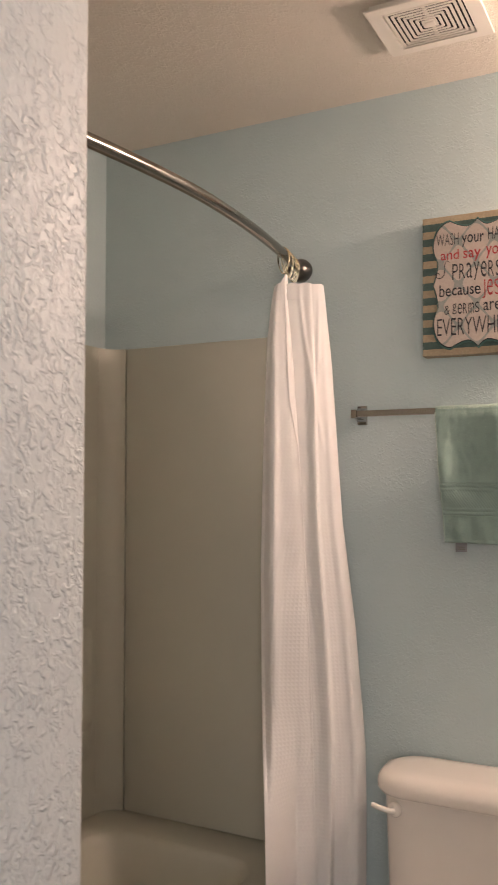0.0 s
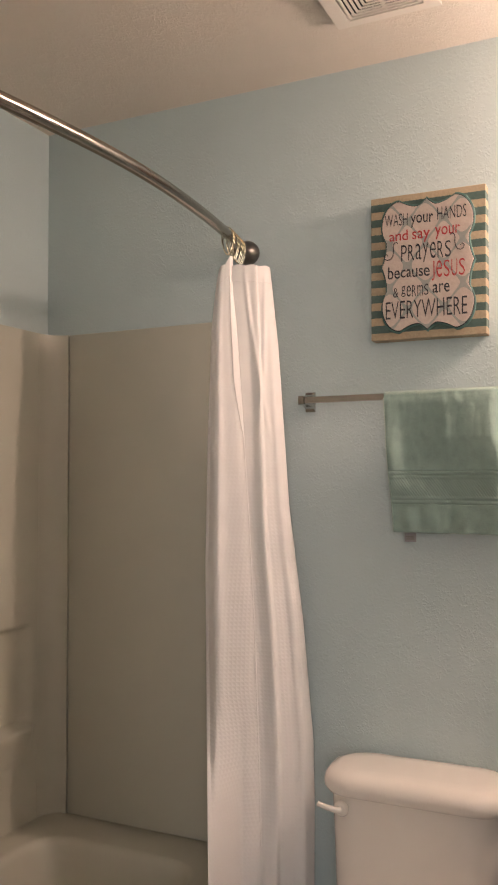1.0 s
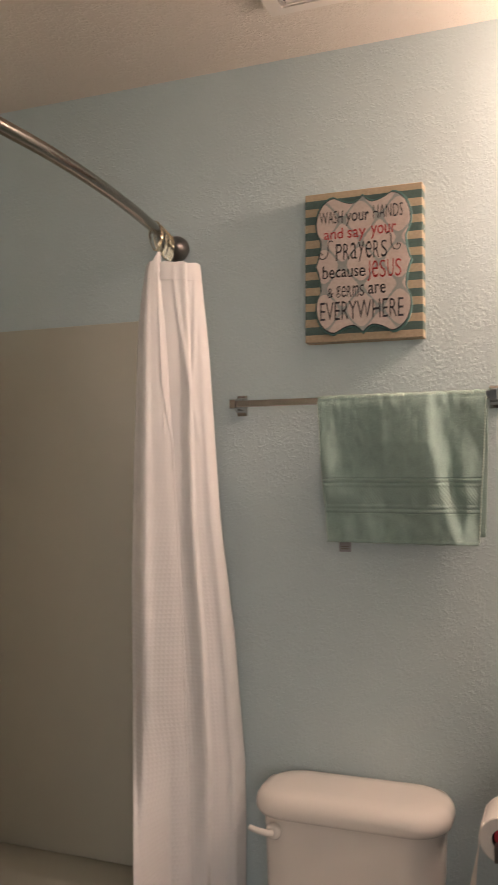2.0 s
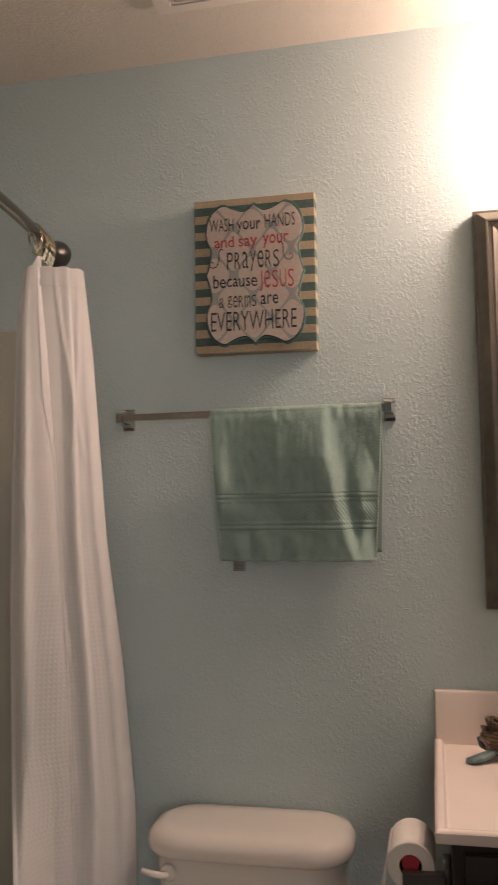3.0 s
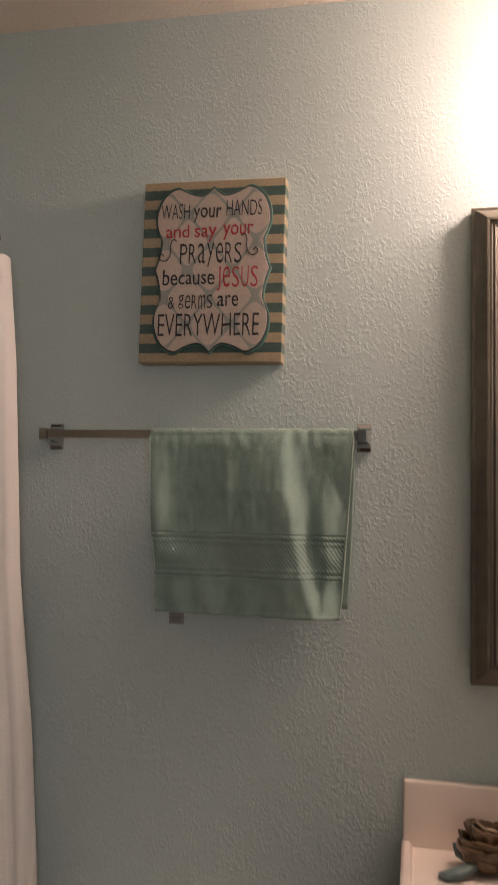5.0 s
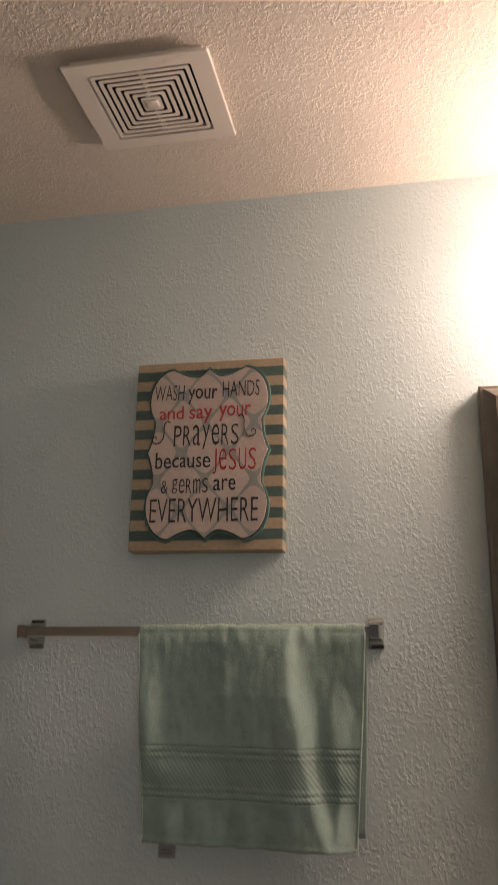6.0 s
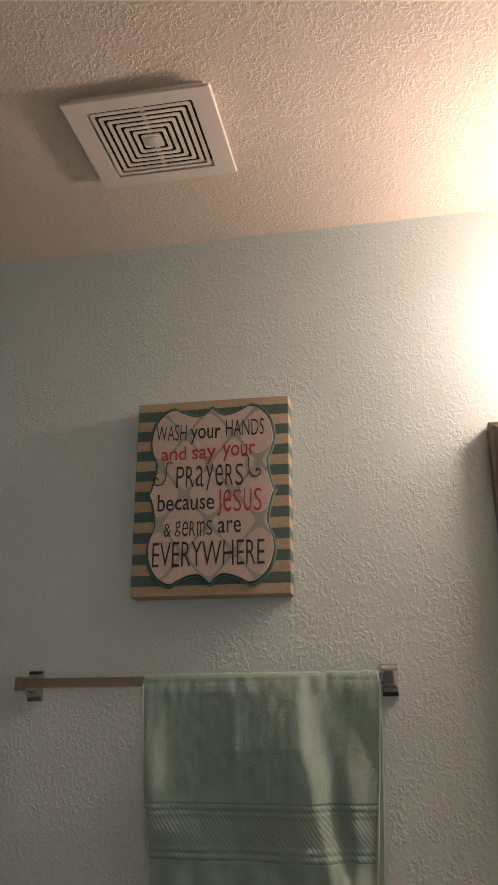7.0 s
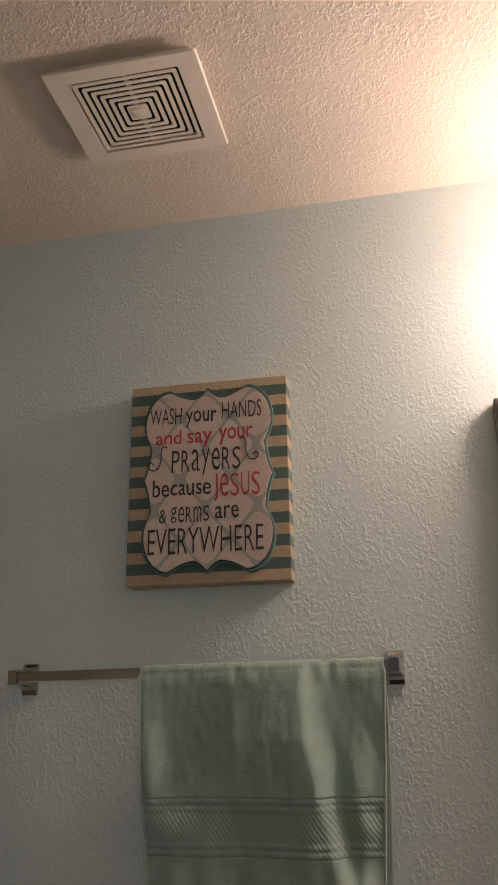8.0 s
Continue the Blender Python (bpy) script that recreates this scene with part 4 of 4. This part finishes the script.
def turtle_figurine():
    """One mesh: layered driftwood shell, teal head and flippers."""
    cx, cy, z0 = 0.0, 0.0, 0.0
    bm = bmesh.new()
    rnd = random.Random(11)

    def blob(at, size, turn, mat, wob=0.0, seg=12):
        m = Matrix.Translation(at) @ Euler([radians(a) for a in turn]).to_matrix().to_4x4() @ Matrix.Diagonal((*size, 1))
        made = bmesh.ops.create_uvsphere(bm, u_segments=seg, v_segments=max(6, seg // 2 + 2), radius=1, matrix=m)
        faces = set()
        for v in made["verts"]:
            if wob:
                v.co += Vector([wob * noise.noise(v.co * 55 + Vector((k * 9.0, 0, 0))) for k in range(3)])
            faces.update(v.link_faces)
        for f in faces:
            f.material_index = mat

    blob((cx, cy, z0 + 0.028), (0.042, 0.034, 0.022), (0, 0, 0), 1, 0.003, 16)
    def merge(other, mat, wob):
        for f in other.faces:
            f.material_index = mat
        for v in other.verts:
            v.co += Vector([wob * noise.noise(v.co * 70 + Vector((k * 9.0, 3, 0))) for k in range(3)])
        me = bpy.data.meshes.new("piece")
        other.to_mesh(me)
        other.free()
        bm.from_mesh(me)
        bpy.data.meshes.remove(me)

    # shell of flared bark-like bowls, one standing in another, with torn rims
    for k, (low_r, top_r, low_z, top_z, lean, torn) in enumerate(((0.036, 0.045, 0.012, 0.034, 0.0, 0.002), (0.043, 0.0525, 0.028, 0.047, -0.03, 0.0045), (0.040, 0.0495, 0.041, 0.060, 0.05, 0.0050), (0.030, 0.040, 0.053, 0.073, -0.16, 0.0050))):
        rows = []
        for q in range(72):
            a = 2 * math.pi * q / 72
            c, n = math.cos(a), math.sin(a)
            rag = torn * (1.4 * noise.noise((c * 2.2, n * 2.2, k * 3.1)) + 0.9 * noise.noise((c * 7, n * 7, k * 3.1 + 1)))
            out = torn * (1.1 * noise.noise((c * 3, n * 3, k * 5.3)) + 0.5 * noise.noise((c * 11, n * 11, k + 4.0)))
            tip = top_z + rag + lean * top_r * c
            mid = (low_z + tip) / 2
            prof = [(low_r - 0.008, low_z), (low_r, low_z - 0.001), ((low_r + top_r) / 2 + 0.004 + out * 0.5, mid - 0.002), (top_r + 0.001 + out, tip - 0.004), (top_r + out + 0.0012, tip), (top_r + out - 0.0022, tip + 0.0006), (top_r - 0.006 + out * 0.5, mid), (low_r - 0.008, low_z + 0.004)]
            rows.append([(cx + e * c, cy + e * n * 0.82, z0 + h) for e, h in prof])
        merge(loft(rows, loop=True), 0, 0.0022)
    blob((cx, cy, z0 + 0.044), (0.040, 0.033, 0.021), (0, 0, 0), 1, 0.004, 14)
    for q in range(12):
        # knots and torn bits in the gaps
        a = rnd.uniform(0, 6.28)
        r, z = rnd.choice(((0.050, 0.032), (0.049, 0.040), (0.045, 0.050), (0.034, 0.061)))
        blob((cx + r * math.cos(a), cy + r * math.sin(a) * 0.82, z0 + z), (0.0048, 0.0038, 0.0055), (rnd.uniform(-40, 40), rnd.uniform(-40, 40), 0), rnd.choice((0, 1)), 0.003, 8)
    merge(tube([(cx - 0.024, cy - 0.004, z0 + 0.080), (cx - 0.012, cy - 0.010, z0 + 0.073), (cx + 0.006, cy - 0.014, z0 + 0.069), (cx + 0.026, cy - 0.012, z0 + 0.066)], lambda t: 0.006 - 0.002 * t, 7), 0, 0.003)

    def limb(pts, wide, flat):
        piece = tube(pts, wide, 10)
        line = [Vector(p) for p in pts]
        for v in piece.verts:
            near = min(line, key=lambda c: (c - v.co).length)
            v.co.z = near.z + (v.co.z - near.z) * flat
        merge(piece, 2, 0.0016)

    # neck and head, towards the sink
    limb([(cx + 0.040, cy - 0.004, z0 + 0.032), (cx + 0.056, cy - 0.008, z0 + 0.038), (cx + 0.068, cy - 0.010, z0 + 0.048), (cx + 0.078, cy - 0.012, z0 + 0.056)], lambda t: 0.0125 - 0.002 * t, 1.0)
    blob((cx + 0.082, cy - 0.012, z0 + 0.060), (0.0185, 0.0130, 0.0135), (0, -6, -8), 2, 0.0012, 18)
    blob((cx + 0.086, cy - 0.0245, z0 + 0.063), (0.0028, 0.0016, 0.0028), (0, 0, 0), 1)
    # flippers and tail
    leaf = lambda t: 0.004 + 0.011 * math.sin(math.pi * min(1, t * 0.8 + 0.12))
    limb([(cx - 0.024, cy - 0.022, z0 + 0.022), (cx - 0.040, cy - 0.034, z0 + 0.016), (cx - 0.058, cy - 0.042, z0 + 0.010), (cx - 0.074, cy - 0.046, z0 + 0.007), (cx - 0.084, cy - 0.046, z0 + 0.008)], leaf, 0.55)
    limb([(cx + 0.036, cy - 0.026, z0 + 0.034), (cx + 0.044, cy - 0.042, z0 + 0.028), (cx + 0.042, cy - 0.052, z0 + 0.018), (cx + 0.030, cy - 0.060, z0 + 0.009), (cx + 0.012, cy - 0.063, z0 + 0.007)], leaf, 0.75)
    limb([(cx + 0.030, cy + 0.026, z0 + 0.020), (cx + 0.046, cy + 0.038, z0 + 0.012), (cx + 0.064, cy + 0.044, z0 + 0.007)], leaf, 0.55)
    limb([(cx - 0.036, cy + 0.016, z0 + 0.014), (cx - 0.050, cy + 0.022, z0 + 0.018), (cx - 0.056, cy + 0.024, z0 + 0.034)], lambda t: 0.009 - 0.004 * t, 0.8)
    bmesh.ops.transform(bm, matrix=Matrix.Translation((0.826, -0.098, COUNTER - 0.0112)) @ Matrix.Scale(0.98, 4), verts=bm.verts)
    ob = part("turtle_figurine", bm, [SHELL, SHELL_DARK, TURTLE_TEAL], None, smooth=60)
    tagged(ob, "teal turtle figurine with brown driftwood shell on the countertop", "figurine")


def paper_holder():
    cx, cz, y0, y1 = 0.640, 0.797, -0.385, -0.275
    hold = thing("paper_holder", (0.70, -0.33, cz), "dark nickel toilet paper holder on the vanity side", "paper holder")
    part("arm", box((cx - 0.013, y0 - 0.016, cz - 0.034), (0.700, y0 + 0.004, cz - 0.005), 0.001, 1), DARK_METAL, hold)
    part("bracket", box((0.694, y0 - 0.016, cz - 0.030), (0.7078, y0 + 0.05, cz + 0.006), 0.002), DARK_METAL, hold)
    part("spindle", turned([(0.0145, y0 + 0.003), (0.0145, y1 + 0.004)], (cx, 0, cz + 0.0045), "y", 28), RED, hold, "red plastic spindle")
    roll = thing("toilet_roll", (cx, y1, cz), "white toilet paper roll on its holder", "toilet paper")
    R, r = 0.0405, 0.0190
    prof = [(r, y0 + 0.001), (r + 0.001, y0), (R - 0.002, y0), (R, y0 + 0.002), (R, y1 - 0.002), (R - 0.002, y1), (r, y1)]
    rings = []
    for rad, y in prof + [prof[0]]:
        rings.append([(cx + rad * math.cos(2 * math.pi * k / 48), y, cz + rad * math.sin(2 * math.pi * k / 48)) for k in range(48)])
    part("paper", loft(rings, caps=False), PAPER, roll, smooth=40)
    # core coloured black, so the shade within the hole is in its colour
    part("core", loft([[(cx + (r - 0.0004) * math.cos(2 * math.pi * k / 28), y, cz + (r - 0.0004) * math.sin(2 * math.pi * k / 28)) for k in range(28)] for y in (y0 + 0.002, y1 - 0.002)], caps=False), BLACK, roll, "cardboard core coloured black for the shade in the hole")
    rows = []
    for k in range(26):
        t = k / 25
        if t < 0.3:
            a = radians(150 + 35 * t / 0.3)
            p = (cx + (R + 0.0012) * math.cos(a), cz + (R + 0.0012) * math.sin(a))
        else:
            s = (t - 0.3) / 0.7
            a = radians(185)
            p = (cx + (R + 0.0012) * math.cos(a) - 0.020 * s, cz + (R + 0.0012) * math.sin(a) - 0.26 * s)
        rows.append([(p[0] + (0.003 * math.sin(j * 0.9 + t * 3) - 0.05 * j / 9) * max(0, t - 0.3), y0 + 0.001 + (y1 - y0 - 0.002) * j / 9, p[1]) for j in range(10)])
    sheet = part("hanging_sheet", loft(rows, closed_ring=False, caps=False), PAPER, roll, smooth=180)
    sheet.modifiers.new("thickness", "SOLIDIFY").thickness = 0.0008


vanity_cabinet()
countertop()
turtle_figurine()
paper_holder()


# ---- mirror ----
def wall_mirror():
    x0, x1, z0, z1 = 0.800, 1.480, 1.180, 2.028
    mir = thing("wall_mirror", ((x0 + x1) / 2, 0, z0), "tall wall mirror in an antique pewter beaded frame", "mirror")

    def band(prof, name, mat, label=""):
        # profile of (inset, depth) pairs run round the frame with mitred corners
        rings = []
        for i, d in prof:
            rings.append([(x0 + i, -d, z0 + i), (x1 - i, -d, z0 + i), (x1 - i, -d, z1 - i), (x0 + i, -d, z1 - i)])
        return part(name, loft(rings, caps=False), mat, mir, label, smooth=25)

    band([(0.0, 0.001), (0.0, 0.027), (0.002, 0.030), (0.007, 0.031), (0.010, 0.036), (0.020, 0.045), (0.026, 0.049), (0.030, 0.049), (0.031, 0.043)], "outer_frame", RIM_METAL)
    band([(0.031, 0.043), (0.037, 0.043), (0.040, 0.045), (0.048, 0.041), (0.062, 0.026), (0.078, 0.016), (0.082, 0.016), (0.082, 0.010)], "inner_frame", RIM_GOLD, "champagne coved inner moulding")
    # row of beads along the ridge
    step = 0.0047
    i = 0.0342
    runs = [((x0 + i, z0 + i), (x1 - i, z0 + i)), ((x1 - i, z0 + i), (x1 - i, z1 - i)), ((x1 - i, z1 - i), (x0 + i, z1 - i)), ((x0 + i, z1 - i), (x0 + i, z0 + i))]
    verts, faces = [], []
    octa = [(1, 0, 0), (0.5, 0.5, -0.7), (0, 1, 0), (-0.5, 0.5, -0.7), (-1, 0, 0), (-0.5, -0.5, -0.7), (0, -1, 0), (0.5, -0.5, -0.7), (0, 0, -1)]
    for (ax, az), (bx, bz) in runs:
        n = int(math.hypot(bx - ax, bz - az) / step)
        for k in range(n):
            px, pz = ax + (bx - ax) * k / n, az + (bz - az) * k / n
            o = len(verts)
            for u, v, w in octa:
                verts.append((px + u * 0.0020, -0.043 + w * 0.0024, pz + v * 0.0020))
            for q in range(8):
                faces.append((o + q, o + (q + 1) % 8, o + 8))
    me = bpy.data.meshes.new("beading")
    base = BASE[mir]
    me.from_pydata([tuple(Vector(v) - base) for v in verts], [], faces)
    me.materials.append(BEAD_METAL)
    me.polygons.foreach_set("use_smooth", [True] * len(me.polygons))
    bead = new("beading", me)
    bead.parent = mir
    tagged(bead, "fine row of champagne beads", kind="stuff")
    g = 0.081
    bev = 0.016
    flat = [(x0 + g + bev, -0.0151, z0 + g + bev), (x1 - g - bev, -0.0151, z0 + g + bev), (x1 - g - bev, -0.0151, z1 - g - bev), (x0 + g + bev, -0.0151, z1 - g - bev)]
    rim = [(x0 + g, -0.0145, z0 + g), (x1 - g, -0.0145, z0 + g), (x1 - g, -0.0145, z1 - g), (x0 + g, -0.0145, z1 - g)]
    back = [(x, -0.004, z) for x, y, z in rim]
    part("glass", loft([back, rim, flat]), MIRROR, mir, "bevelled mirror glass", smooth=0)


wall_mirror()


# ---- open panel door, seen in the mirror ----
def panel_door():
    hinge, width, height = Vector((0.985, ENTRY + 0.022, 0)), 0.74, 2.03
    door = thing("door_1", hinge, "white six-panel interior door standing open", "door", kind="structure")

    def place(bm):
        bmesh.ops.rotate(bm, verts=bm.verts, cent=(0, 0, 0), matrix=Matrix.Rotation(radians(62), 3, "Z"))
        bmesh.ops.translate(bm, verts=bm.verts, vec=hinge)
        return bm

    part("leaf", place(box((0, -0.006, 0.008), (width, 0.030, height), 0.002, 1)), DOOR_PAINT, door)
    st = 0.105
    cols = ((st, width / 2 - 0.045), (width / 2 + 0.045, width - st))
    rails = ((0.22, 0.86), (1.02, 1.58), (1.69, 1.91))
    # stiles and rails stand proud of the leaf, fields are raised inside the panels
    for a, b in ((0.0, st), (width / 2 - 0.045, width / 2 + 0.045), (width - st, width)):
        part("stile", place(box((a, 0.0305, 0.008), (b, 0.037, height), 0.003)), DOOR_PAINT, door)
    for lo, hi in ((0.008, 0.22), (0.86, 1.02), (1.58, 1.69), (1.91, height)):
        for a, b in cols:
            part("rail", place(box((a, 0.0305, lo), (b, 0.0365, hi), 0.003)), DOOR_PAINT, door)
    for a, b in cols:
        for lo, hi in rails:
            part("panel", place(box((a + 0.022, 0.0305, lo + 0.022), (b - 0.022, 0.0362, hi - 0.022), 0.0055, 3)), DOOR_PAINT, door)
    knob = turned([(0.028, 0.037), (0.028, 0.042), (0.012, 0.046), (0.012, 0.062), (0.026, 0.072), (0.028, 0.084), (0.018, 0.095), (0.004, 0.098)], (width - 0.06, 0, 0.95), "y", 20)
    part("door_knob", place(knob), NICKEL, door)


panel_door()

trim = join(box((0.945, ENTRY_BACK, 0), (1.018, ENTRY + 0.014, 2.098), 0.004), box((0.875, ENTRY_BACK + 0.03, 0), (0.944, ENTRY - 0.004, 2.058), 0.004), box((JAMB + 0.003, ENTRY_BACK, 2.06), (0.944, ENTRY + 0.012, 2.098), 0.004))
tagged(part("door_casing", trim, DOOR_PAINT), "white door casing beside the doorway", "door trim", kind="structure")
